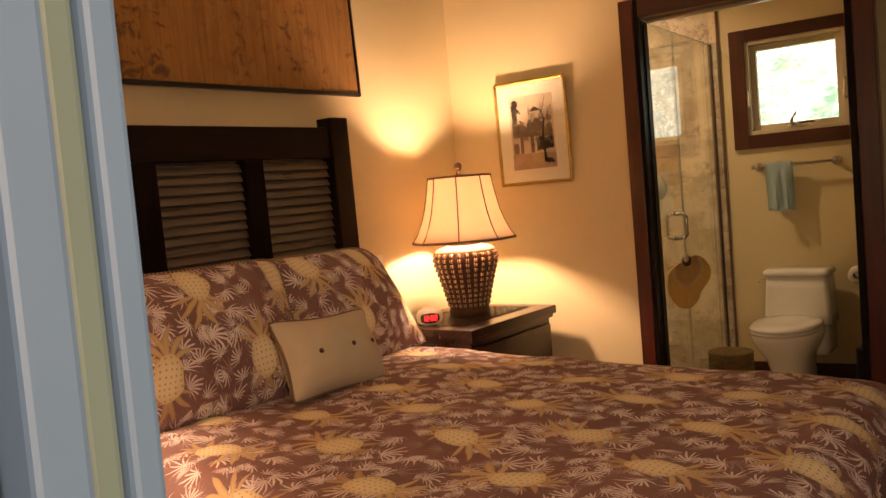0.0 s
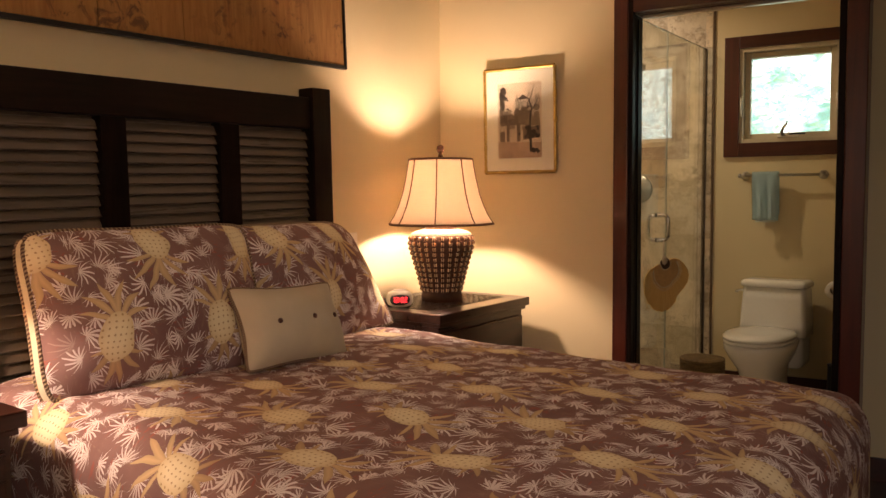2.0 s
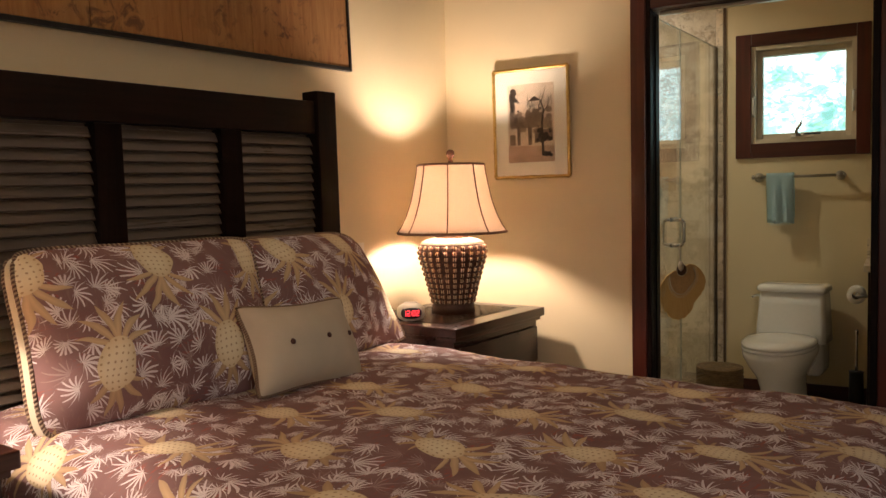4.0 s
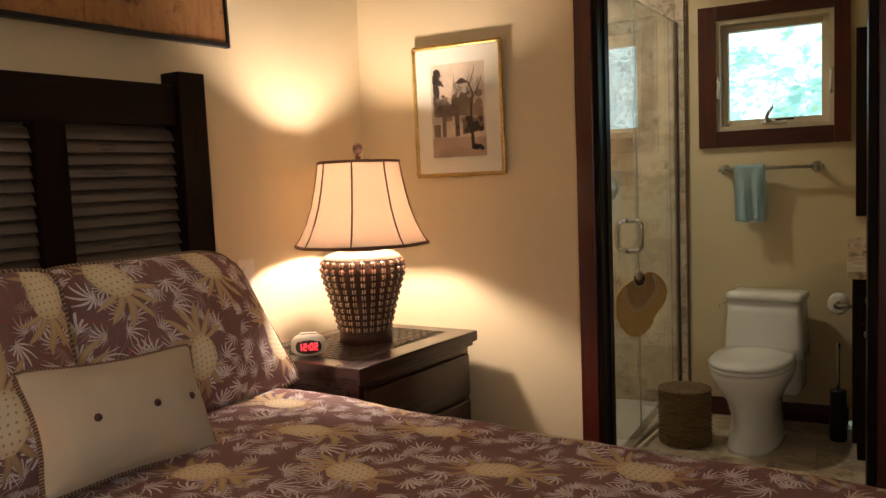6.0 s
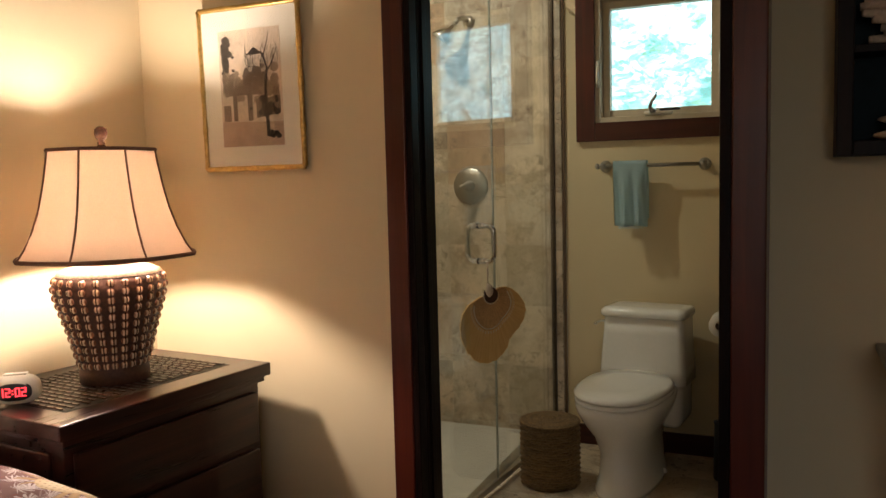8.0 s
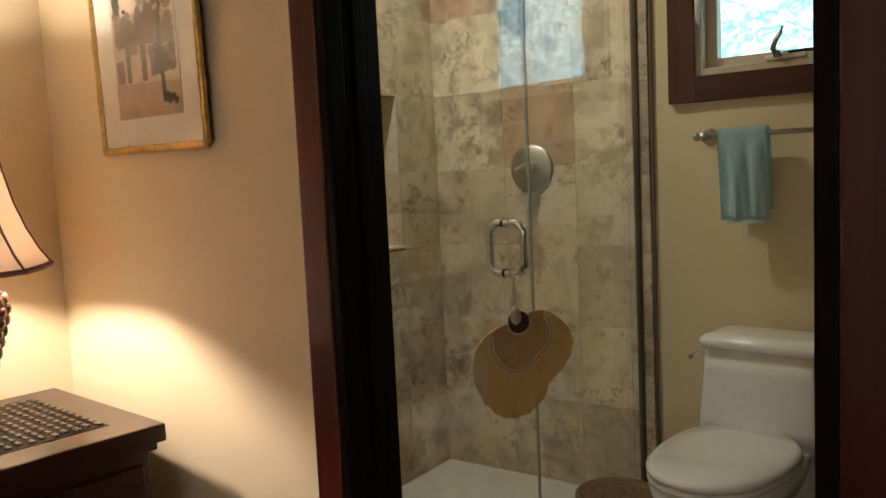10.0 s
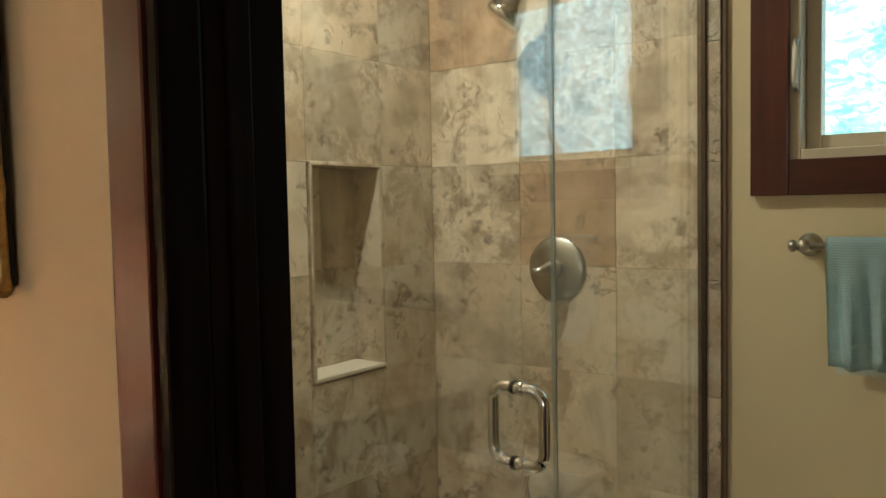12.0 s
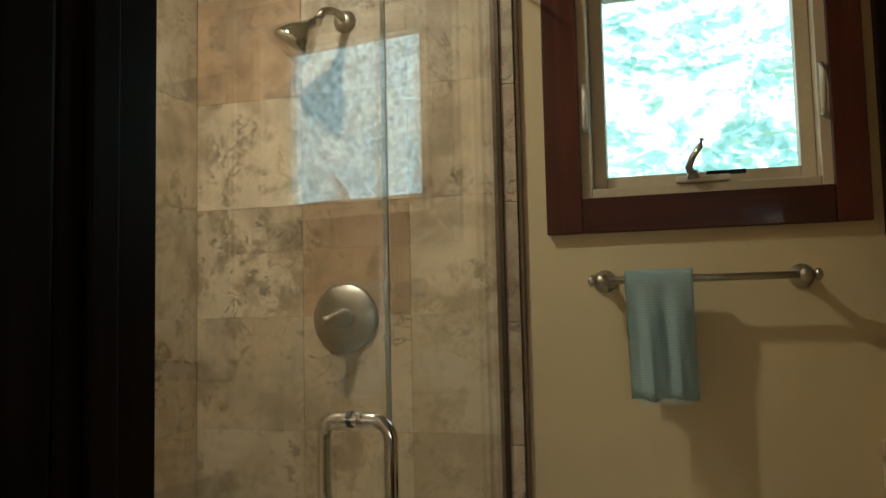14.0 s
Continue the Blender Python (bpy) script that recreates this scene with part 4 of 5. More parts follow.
for _ in range(34):
    u, v2 = rg.uniform(0.42, 0.93), rg.uniform(0.70, 0.88)
    br.append(branch([(u, v2), (u + rg.uniform(-0.05, 0.05), v2 - 0.06), (u + rg.uniform(-0.06, 0.06), v2 - rg.uniform(0.09, 0.16))], 0.0035, 0.0015))
part("bare_tree", flat(br, 5), SEPIA[3], pr)
part("pine", flat(blobs(0.10, 0.82, 0.05, 0.05, 22, 0.055, rg) + blobs(0.14, 0.70, 0.06, 0.03, 12, 0.045, rg), 5), SEPIA[3], pr)
part("bushes", flat(blobs(0.80, 0.34, 0.10, 0.05, 22, 0.055, rg) + blobs(0.84, 0.10, 0.08, 0.012, 10, 0.045, rg), 6), SEPIA[3], pr)
part("glazing", box(0.007, FW - 0.007, -0.0060, -0.0050, 0.007, FH - 0.007), CLEAR, pr).visible_shadow = False
pr.matrix_world = pose(-2.312, 3.799, 1.329, 1.2, 0, 0)

ck = thing("alarm_clock", (-2.40, 3.085, 0.708), "small white alarm clock with glowing red digits", "alarm clock")
ck.matrix_world = pose(-2.382, 3.072, 0.7085, 0, 0, 36) @ Matrix.Scale(0.97, 4)


def pebble(w, d, h, e=2.6, n=36, m=10):
    rings = []
    for k in range(m + 1):
        f = k / m
        s = (1 - abs(2 * f - 1) ** e) ** (1 / e) if 0 < k < m else 0.5
        s = max(s, 0.6)
        rings.append([(math.copysign(abs(math.cos(a)) ** (2 / e), math.cos(a)) * w / 2 * s, -d / 2 + d * f, h / 2 + math.copysign(abs(math.sin(a)) ** (2 / e), math.sin(a)) * h / 2 * s) for a in (2 * math.pi * i / n for i in range(n))])
    return skin(rings)


part("case", pebble(0.125, 0.065, 0.082), IVORY, ck, "", True)
part("display", pebble(0.092, 0.012, 0.052), BLACK, ck, "black oval display window", True).matrix_local = pose(0, -0.029, 0.013)
RED = emitter("red_led", (1.0, 0.03, 0.04), 5.0)
SEG = {"1": "bc", "2": "abged", "0": "abcdef", "6": "acdefg", ":": ""}


def digit(ch, x, w=0.012, h=0.024):
    bm = bmesh.new()
    t = 0.0024
    place = {"a": (0, w, h - t, h), "g": (0, w, h / 2 - t / 2, h / 2 + t / 2), "d": (0, w, 0, t), "f": (0, t, h / 2, h), "b": (w - t, w, h / 2, h), "e": (0, t, 0, h / 2), "c": (w - t, w, 0, h / 2)}
    for s in SEG[ch]:
        u0, u1, z0, z1 = place[s]
        box(x + u0, x + u1, -0.0395, -0.0380, z0, z1, bm=bm)
    if ch == ":":
        box(x + 0.001, x + 0.004, -0.0395, -0.038, 0.006, 0.009, bm=bm)
        box(x + 0.001, x + 0.004, -0.0395, -0.038, 0.015, 0.018, bm=bm)
    return bm


for ch, x in (("1", -0.036), ("2", -0.019), (":", -0.0035), ("0", 0.005), ("2", 0.021)):
    part("digit", digit(ch, x), RED, ck, "red lit digit").matrix_local = pose(0, 0.002, 0.027)
part("button", box(-0.03, 0.03, -0.012, 0.012, 0.0805, 0.085, 0.002), IVORY, ck)
cord = thing("power_cord", (-2.4, 3.05, 0.709), "thin dark power cord behind the alarm clock", "cord")
cord.matrix_world = Matrix.Identity(4)
part("cable", tube([(-2.395, 3.10, 0.716), (-2.43, 3.09, 0.712), (-2.46, 3.06, 0.712), (-2.52, 3.00, 0.712), (-2.60, 3.02, 0.712), (-2.655, 3.0, 0.711), (-2.672, 2.985, 0.70), (-2.672, 2.98, 0.4)], 0.003, 6), BLACK, cord, "", True)

sw = thing("wall_switch", by_wall(0.0, -0.722, 0.982), "cream double rocker switch plate", "switch plate", rz=SKEW)
part("plate", box(0, 0.007, -0.04, 0.04, -0.06, 0.06, 0.003), IVORY, sw)
part("rocker", box(0.0065, 0.011, -0.016, 0.016, -0.033, 0.033, 0.002), IVORY, sw)

# shelf cabinet hung on the wall beside the doorway
TEAL = plain("dark_teal_paint", (0.006, 0.016, 0.021), 0.6, amount=0.2, Specular_IOR_Level=0.15)
CAB = wood("near_black_cabinet_wood", (0.008, 0.004, 0.003), (0.020, 0.009, 0.006), 0.45, axis=2, shine=0.15)
cab = thing("shelf_cabinet", (-0.40, WY, 1.305), "dark wooden wall cabinet with teal back and open shelves", "cabinet")
CW, CH, CD = 0.95, 1.0, 0.14
part("back", box(0.02, CW - 0.02, -0.012, -0.001, 0.02, CH - 0.02), TEAL, cab, "teal painted back panel")
for x0 in (0.0, CW - 0.035):
    part("side", box(x0, x0 + 0.035, -CD, -0.001, 0, CH, 0.003), CAB, cab)
for z0 in (0.0, CH - 0.035):
    part("rail", box(0.0355, CW - 0.0355, -CD + 0.001, -0.001, z0, z0 + 0.035, 0.003), CAB, cab)
for z0 in (0.235, 0.47, 0.70):
    part("shelf", box(0.036, CW - 0.036, -CD + 0.015, -0.013, z0, z0 + 0.018, 0.002), CAB, cab)
BONE = plain("bleached_coral", (0.55, 0.44, 0.34), 0.6, grain=90, amount=0.3)


def at_shelf(x, z):
    return (-0.40 + x, WY - 0.072, 1.305 + z)


sh = thing("stone_stack", at_shelf(0.135, 0.036), "pile of pale flat stones on the lower shelf", "ornament")
for k, (r, h, x) in enumerate(((0.055, 0.022, 0.0), (0.048, 0.018, 0.012), (0.040, 0.016, -0.006), (0.028, 0.016, 0.004))):
    z = (0, 0.022, 0.040, 0.056)[k]
    part("stone", lathe([(r * 0.6, z), (r, z + h * 0.35), (r * 0.95, z + h * 0.7), (r * 0.5, z + h)], 14, (x, 0, 0)), (BONE, CAB, BONE, CAB)[k], sh, "", True)
ju = thing("carved_jar", at_shelf(0.30, 0.036), "small orange brown carved jar with dark lid", "jar")
part("body", lathe([(0.03, 0), (0.045, 0.01), (0.05, 0.05), (0.044, 0.085), (0.036, 0.098)], 18), plain("terracotta_glaze", (0.42, 0.17, 0.06), 0.45, grain=40, amount=0.3), ju, "", True)
part("lid", lathe([(0.046, 0.099), (0.05, 0.115), (0.036, 0.14), (0.012, 0.152)], 18), CAB, ju, "dark domed lid", True)
co = thing("driftwood_pile", at_shelf(0.15, 0.254), "heap of pale driftwood sticks on the upper shelf", "ornament")
for k in range(7):
    a = rg.uniform(-0.5, 0.6)
    zz = 0.014 + 0.020 * k * 0.75
    ln = rg.uniform(0.07, 0.10)
    pts = [(-ln + 0.03 * math.sin(k), rg.uniform(-0.02, 0.02), zz), (-0.02, rg.uniform(-0.02, 0.02), zz + 0.012 * a), (ln * 0.5, rg.uniform(-0.02, 0.02), zz + 0.016 * a), (ln, rg.uniform(-0.02, 0.02), zz + 0.006)]
    part("stick", tube(pts, lambda f: 0.012 - 0.006 * abs(f - 0.4), 8), BONE, co, "", True)

con = thing("console_table", (-0.30, WY - 0.02, 0), "carved reddish console table with dark green top", "console table")
TOPM = plain("olive_stone_top", (0.10, 0.085, 0.05), 0.3, grain=30, amount=0.3)
KW, KD = 1.1, 0.40
part("top", box(0.0, KW, -KD, 0.0, 0.832, 0.850, 0.004), TOPM, con, "dark olive top with moulded edge")
rings = []
for inset, z in [(0.002, 0.8315), (0.008, 0.822), (0.024, 0.812), (0.036, 0.804), (0.040, 0.792)]:
    rings.append([(inset, -KD + inset, z), (KW - inset, -KD + inset, z), (KW - inset, -inset * 0.1, z), (inset, -inset * 0.1, z)])
part("moulding", skin(rings), TOPM, con)
part("apron", box(0.05, KW - 0.05, -KD + 0.045, -KD + 0.07, 0.63, 0.791, 0.004), TABLE, con, "carved apron")
part("apron", box(0.05, 0.07, -KD + 0.071, -0.01, 0.63, 0.791, 0.004), TABLE, con)
part("frieze", box(0.046, KW - 0.046, -KD + 0.038, -KD + 0.075, 0.606, 0.632, 0.008), TABLE, con)
for i in range(12):
    cx = 0.11 + i * 0.08
    for s in (-1, 1):
        pts = [(cx + s * 0.030 * math.sin(2.6 * f), -KD + 0.043, 0.65 + 0.12 * f) for f in (k / 8 for k in range(9))]
        part("carving", tube(pts, lambda f: 0.008 - 0.005 * f, 6), TABLE, con, "", True)
for lx in (0.05, KW - 0.11):
    for ly in (-KD + 0.045, -0.07):
        part("leg", box(lx, lx + 0.06, ly, ly + 0.06, 0, 0.792, 0.006), TABLE, con)

# ---- shower enclosure ----
enc = thing("shower_enclosure", (0, 0, 0), "frameless glass shower door beside a fixed glass panel", "shower enclosure")
enc.matrix_world = pose(-1.612, 4.60, 0, 0, 0, -5)
SPLIT, GT = 0.075, 2.125
door = part("door_panel", box(-0.005, 0.005, -0.655, SPLIT - 0.004, 0.03, GT, 0.0012, seg=1), FIXED_GLASS, enc, "clear glass door")
fixed = part("fixed_panel", box(-0.005, 0.005, SPLIT + 0.004, 0.772, 0.022, GT, 0.0012, seg=1), FIXED_GLASS, enc, "clear fixed glass panel")
EDGE = plain("green_glass_edge", (0.55, 0.58, 0.52), 0.15, amount=0.1, relief=0.0, Transmission_Weight=0.4)
part("glass_edge", box(-0.0045, 0.0045, SPLIT - 0.002, SPLIT + 0.002, 0.022, GT, 0.0), EDGE, enc, "pale polished glass edge")
part("glass_edge", box(-0.0045, 0.0045, -0.655, 0.772, GT + 0.0005, GT + 0.003, 0.0), EDGE, enc, "pale polished glass edge")
part("wall_channel", box(-0.011, 0.011, 0.755, 0.775, 0.02, GT + 0.002, 0.001, seg=1), plain("dark_bronze_channel", (0.10, 0.075, 0.05), 0.35, 0.8), enc, "dark metal wall channel")
part("sill_channel", box(-0.010, 0.010, -0.655, 0.754, 0.0, 0.024, 0.002, seg=1), NICKEL, enc)
for hz in (0.25, 1.85):
    part("hinge", box(-0.016, 0.016, -0.668, -0.60, hz, hz + 0.085, 0.004), CHROME, enc)
hy, hz0, hz1, hx = -0.045, 0.9655, 1.0765, 0.058
ring = []
for cx, cz, a0 in ((hx - 0.03, hz1 - 0.015, 0), (-hx + 0.03, hz1 - 0.015, 90), (-hx + 0.03, hz0 + 0.015, 180), (hx - 0.03, hz0 + 0.015, 270)):
    ring += [(u, hy, w2) for u, w2 in arc(cx, cz, 0.03, a0, a0 + 90, 7)]
part("handle", tube(ring, 0.0112, 12, closed=True), CHROME, enc, "chrome back to back pull handle", True)
for z in (hz0 - 0.015, hz1 + 0.015):
    for s in (-1, 1):
        part("collar", lathe([(0.0125, 0.0), (0.0135, 0.002), (0.0135, 0.008), (0.0105, 0.010)], 16), BLACK if s < 0 else CHROME, enc, "", True).matrix_local = pose(s * 0.005, hy, z, 0, 90 * s, 0)

fan = thing("hanging_fan", (0, 0, 0), "tan woven leaf fan hanging from the shower handle", "fan ornament")
FANM = Net("tan_palm_fibre")
fv = FANM.coord()
fx, fy, fz = FANM.split(fv)
ang = FANM.math("ARCTAN2", fx, fz)
rad = FANM.math("SQRT", FANM.math("ADD", FANM.math("MULTIPLY", fx, fx), FANM.math("MULTIPLY", fz, fz)))
rib = FANM.noise(FANM.join(FANM.math("MULTIPLY", ang, 30.0), FANM.math("MULTIPLY", rad, 6.0)), 1.0, 3)
fc = FANM.mix(FANM.ramp(rib, 0.3, 0.7), (0.62, 0.36, 0.11), (0.74, 0.48, 0.19))
FANM.bump(rib, 0.15, 0.002)
FANM.done(fc, 0.6)
FINN = plain("mauve_grey_fibre", (0.50, 0.295, 0.125), 0.7, grain=150, amount=0.2)


def fan_r(a):
    """Outline's reach by angle in degrees, 0 to the right, going down."""
    xs = [-38, -27, -6, 19, 33, 60, 66, 73, 88, 102, 116, 133, 152, 163, 171, 180]
    rs = [0.045, 0.070, 0.112, 0.172, 0.186, 0.192, 0.202, 0.231, 0.262, 0.265, 0.239, 0.199, 0.149, 0.109, 0.070, 0.045]
    return float(np.interp(a, xs, rs))


def fan_sheet(inner, outer, y0, y1, a0=-38, a1=180, n=72):
    rings = []
    for k in range(n + 1):
        a = a0 + (a1 - a0) * k / n
        c, s = math.cos(radians(a)), -math.sin(radians(a))
        r0, r1 = inner(a), outer(a)
        w = 0.0006 * math.sin(k * 2.1)
        rings.append([(r0 * c, y0 + w, r0 * s), (r1 * c, y0 + w, r1 * s), (r1 * c, y1 + w, r1 * s), (r0 * c, y1 + w, r0 * s)])
    return skin(rings)


fan.matrix_world = pose(-1.566, 4.515, 0.819, 0, 0, 52)
part("blade", fan_sheet(lambda a: 0.030, lambda a: fan_r(a) * (1 + 0.018 * math.sin(a * 0.9) * math.sin(a * 0.37)), -0.004, 0.004), FANM.m, fan, "", False)
part("inner_band", fan_sheet(lambda a: 0.031, lambda a: min(0.045 + 0.34 * fan_r(a), fan_r(a) - 0.008), -0.0062, -0.0042), FINN, fan, "greyer inner band")
stitch = mesh_of("stitch", box(-0.0052, 0.0052, -0.002, 0.002, -0.0014, 0.0014, 0.001, seg=1), CREAM)
for reach, count in ((-0.006, 40), (0.008, 34)):
    for k in range(count):
        a = -8 + 164 * k / (count - 1)
        r = 0.045 + 0.34 * fan_r(a) + reach
        ob = new("stitch", stitch)
        ob.parent = fan
        ob.matrix_local = pose(r * math.cos(radians(a)), -0.0075, -r * math.sin(radians(a)), 0, a + (0 if reach > 0 else 90), 0)
part("grip", lathe([(0.0005, -0.007), (0.026, -0.0075), (0.031, -0.004), (0.031, 0.004), (0.026, 0.0075), (0.0005, 0.007)], 28), BRAID, fan, "dark oval boss at the root", True).matrix_local = pose(0, -0.003, 0.004, 90, 0, 0)
for k in range(20):
    a = -10 + 200 * k / 19
    part("bead", box(-0.0026, 0.0026, -0.002, 0.002, -0.0013, 0.0013, 0.001, seg=1), CREAM, fan).matrix_local = pose(0.034 * math.cos(radians(a)), -0.0085, 0.004 - 0.034 * math.sin(radians(a)), 0, a, 0)
part("shell_bead", lathe([(0.002, 0), (0.013, 0.010), (0.016, 0.026), (0.011, 0.046), (0.002, 0.054)], 12, (-0.012, -0.014, -0.002)), BONE, fan, "grey shell bead", True)
part("string", tube([(-0.012, -0.006, 0.05), (-0.016, -0.004, 0.09), (-0.006, 0.0, 0.132)], 0.002, 6), BONE, fan)
part("string", tube([(-0.010, 0.004, 0.05), (-0.004, 0.004, 0.09), (-0.012, 0.0, 0.132)], 0.002, 6), BONE, fan)

# shower fittings
val = thing("shower_valve", (-1.970, BY - 0.014, 1.242), "round brushed nickel shower valve with lever", "shower valve")
disc = part("plate", lathe([(0.092, 0.0), (0.092, 0.004), (0.086, 0.010), (0.045, 0.014), (0.035, 0.015)], 40), NICKEL, val, "", True)
disc.matrix_local = pose(0, 0, 0, 90, 0, 0)
kn = part("hub", lathe([(0.026, 0.014), (0.026, 0.040), (0.020, 0.046), (0.016, 0.075), (0.010, 0.080)], 24), NICKEL, val, "", True)
kn.matrix_local = pose(0, 0, 0, 90, 0, 0)
part("lever", tube([(0.003, -0.070, 0.002), (-0.010, -0.084, -0.002), (-0.022, -0.098, -0.005)], lambda f: 0.013 - 0.002 * f, 12), NICKEL, val, "", True)
arm = thing("shower_spout", (-1.962, BY - 0.014, 2.048), "brushed nickel shower head on a curved arm", "shower head")
part("flange", lathe([(0.032, 0.0), (0.030, 0.006), (0.014, 0.014)], 24), NICKEL, arm, "", True).matrix_local = pose(0, 0, 0, 90, 0, 0)
part("arm", tube([(0, 0, 0), (-0.003, -0.03, 0.010), (-0.011, -0.06, 0.012), (-0.024, -0.085, 0.002), (-0.033, -0.101, -0.022)], 0.0105, 10), NICKEL, arm, "", True)
hd = part("head", lathe([(0.012, 0.0), (0.016, -0.018), (0.020, -0.030), (0.040, -0.055), (0.050, -0.085), (0.051, -0.098), (0.046, -0.102), (0.002, -0.103)], 28), CHROME, arm, "", True)
hd.matrix_local = pose(-0.033, -0.102, -0.026, -24, 36, 0) @ Matrix.Scale(1.12, 4)
dl = thing("recessed_downlight", (-2.11, 4.60, BTOP - 0.004), "small white recessed downlight in the ceiling", "downlight")
part("ring", lathe([(0.085, 0.003), (0.085, -0.006), (0.060, -0.010), (0.058, 0.003)], 32, caps=False), IVORY, dl, "", True)

# ---- toilet ----
to = thing("toilet", (-1.062, BY - 0.045, -0.025), "white one-piece toilet with closed lid", "toilet", rz=-7.0)


def oval(cx, cy, rx, ry0, ry1, z, n=36, e=2.3):
    """An egg: ry0 towards the front, ry1 towards the back."""
    out = []
    for i in range(n):
        a = 2 * math.pi * i / n
        c, s = math.cos(a), math.sin(a)
        u = math.copysign(abs(c) ** (2 / e), c)
        w = math.copysign(abs(s) ** (2 / e), s)
        out.append((cx + rx * u, cy + (ry1 if w > 0 else ry0) * w, z))
    return out


body = [oval(0, -0.37, 0.118, 0.27, 0.32, 0.0), oval(0, -0.37, 0.120, 0.272, 0.32, 0.02), oval(0, -0.37, 0.105, 0.245, 0.32, 0.07), oval(0, -0.37, 0.102, 0.235, 0.32, 0.17), oval(0, -0.38, 0.120, 0.26, 0.33, 0.24), oval(0, -0.40, 0.160, 0.305, 0.33, 0.31), oval(0, -0.42, 0.180, 0.318, 0.34, 0.36), oval(0, -0.42, 0.184, 0.320, 0.34, 0.385), oval(0, -0.42, 0.178, 0.314, 0.335, 0.395)]
part("bowl", skin(body), CERAMIC, to, "", True)
part("shoulder", box(-0.178, 0.178, -0.245, -0.01, 0.20, 0.40, 0.05, seg=4), CERAMIC, to, "", True)
seat = [oval(0, -0.425, 0.180, 0.315, 0.205, 0.398), oval(0, -0.425, 0.186, 0.322, 0.210, 0.404), oval(0, -0.425, 0.186, 0.322, 0.210, 0.412), oval(0, -0.425, 0.180, 0.316, 0.206, 0.416)]
part("seat", skin(seat), CERAMIC, to, "", True)
lid = [oval(0, -0.425, 0.180, 0.315, 0.205, 0.419), oval(0, -0.425, 0.187, 0.323, 0.211, 0.424), oval(0, -0.425, 0.187, 0.323, 0.211, 0.434), oval(0, -0.425, 0.172, 0.305, 0.20, 0.444), oval(0, -0.425, 0.10, 0.20, 0.12, 0.448)]
part("lid", skin(lid), CERAMIC, to, "closed white lid", True)


def slab(w0, w1, d0, d1, z):
    """A rounded rectangle, a little bowed in front."""
    pts = []
    r = 0.03
    for cx, cy, a0 in ((w1 - r, d1 - r, 0), (w0 + r, d1 - r, 90), (w0 + r, d0 + r, 180), (w1 - r, d0 + r, 270)):
        pts += [(u, w2, z) for u, w2 in arc(cx, cy, r, a0, a0 + 90, 5)]
    return pts


tank = [slab(-0.192, 0.192, -0.235, -0.004, 0.39), slab(-0.190, 0.190, -0.228, -0.004, 0.45), slab(-0.180, 0.180, -0.215, -0.004, 0.60), slab(-0.176, 0.176, -0.208, -0.004, 0.672)]
part("tank", skin(tank), CERAMIC, to, "", True)
tl = [slab(-0.182, 0.182, -0.216, -0.002, 0.674), slab(-0.188, 0.188, -0.224, -0.002, 0.682), slab(-0.188, 0.188, -0.224, -0.002, 0.700), slab(-0.176, 0.176, -0.208, -0.006, 0.714), slab(-0.150, 0.150, -0.17, -0.03, 0.717)]
part("tank_lid", skin(tl), CERAMIC, to, "", True)
part("flush_lever", tube([(-0.178, -0.17, 0.645), (-0.200, -0.175, 0.645), (-0.207, -0.20, 0.643), (-0.207, -0.225, 0.640)], 0.007, 10), CHROME, to, "chrome flush lever", True)
for sx in (-1, 1):
    part("bolt_cap", lathe([(0.014, 0.0), (0.014, 0.010), (0.008, 0.018), (0.001, 0.020)], 14, (sx * 0.112, -0.27, 0.02)), CERAMIC, to, "", True)
    part("seat_hinge", lathe([(0.013, 0.0), (0.013, 0.014), (0.009, 0.018)], 14, (sx * 0.07, -0.232, 0.416)), CERAMIC, to, "", True)

# wicker basket
bk = thing("waste_basket", (-1.425, 4.835, -0.025), "round brown wicker waste basket with woven lid", "basket")
WICK = plain("brown_wicker", (0.20, 0.125, 0.055), 0.7, grain=140, amount=0.5, relief=0.4)
part("liner", lathe([(0.112, 0.004), (0.116, 0.25), (0.05, 0.252)], 28), WICK, bk, "", True)
for k in range(24):
    z = 0.009 + k * 0.0107
    ph = (k % 2) * math.pi
    part("strand", tube([((0.121 + 0.0035 * math.sin(14 * a + ph)) * math.cos(a), (0.121 + 0.0035 * math.sin(14 * a + ph)) * math.sin(a), z) for a in (2 * math.pi * i / 84 for i in range(84))], 0.0058, 5, closed=True), WICK, bk, "", True)
for k in range(11):
    r = 0.122 - k * 0.011
    part("lid_coil", tube([(r * math.cos(a), r * math.sin(a), 0.268 + 0.008 * (1 - (r / 0.122) ** 2) + 0.0015 * math.sin(19 * a)) for a in (2 * math.pi * i / 48 for i in range(48))], 0.0068, 6, closed=True), WICK, bk, "", True)

# towel bar and towel
tb = thing("towel_bar", (-1.07, BY, 1.318), "brushed nickel towel bar with round posts", "towel bar")
BAR_D = -0.075
part("bar", tube([(-0.243, BAR_D, 0), (0.243, BAR_D, 0)], 0.0085, 12), NICKEL, tb, "", True)
for s in (-1, 1):
    part("post", lathe([(0.028, 0.0), (0.028, 0.006), (0.018, 0.012), (0.011, 0.03), (0.011, 0.06), (0.016, 0.075), (0.014, 0.088)], 20), NICKEL, tb, "", True).matrix_local = pose(s * 0.222, 0, 0, 90, 0, 0)
    part("end_cap", lathe([(0.0085, 0), (0.014, 0.004), (0.014, 0.012), (0.006, 0.018)], 16), NICKEL, tb, "", True).matrix_local = pose(s * 0.238, BAR_D, 0, 0, 90 * s, 0)
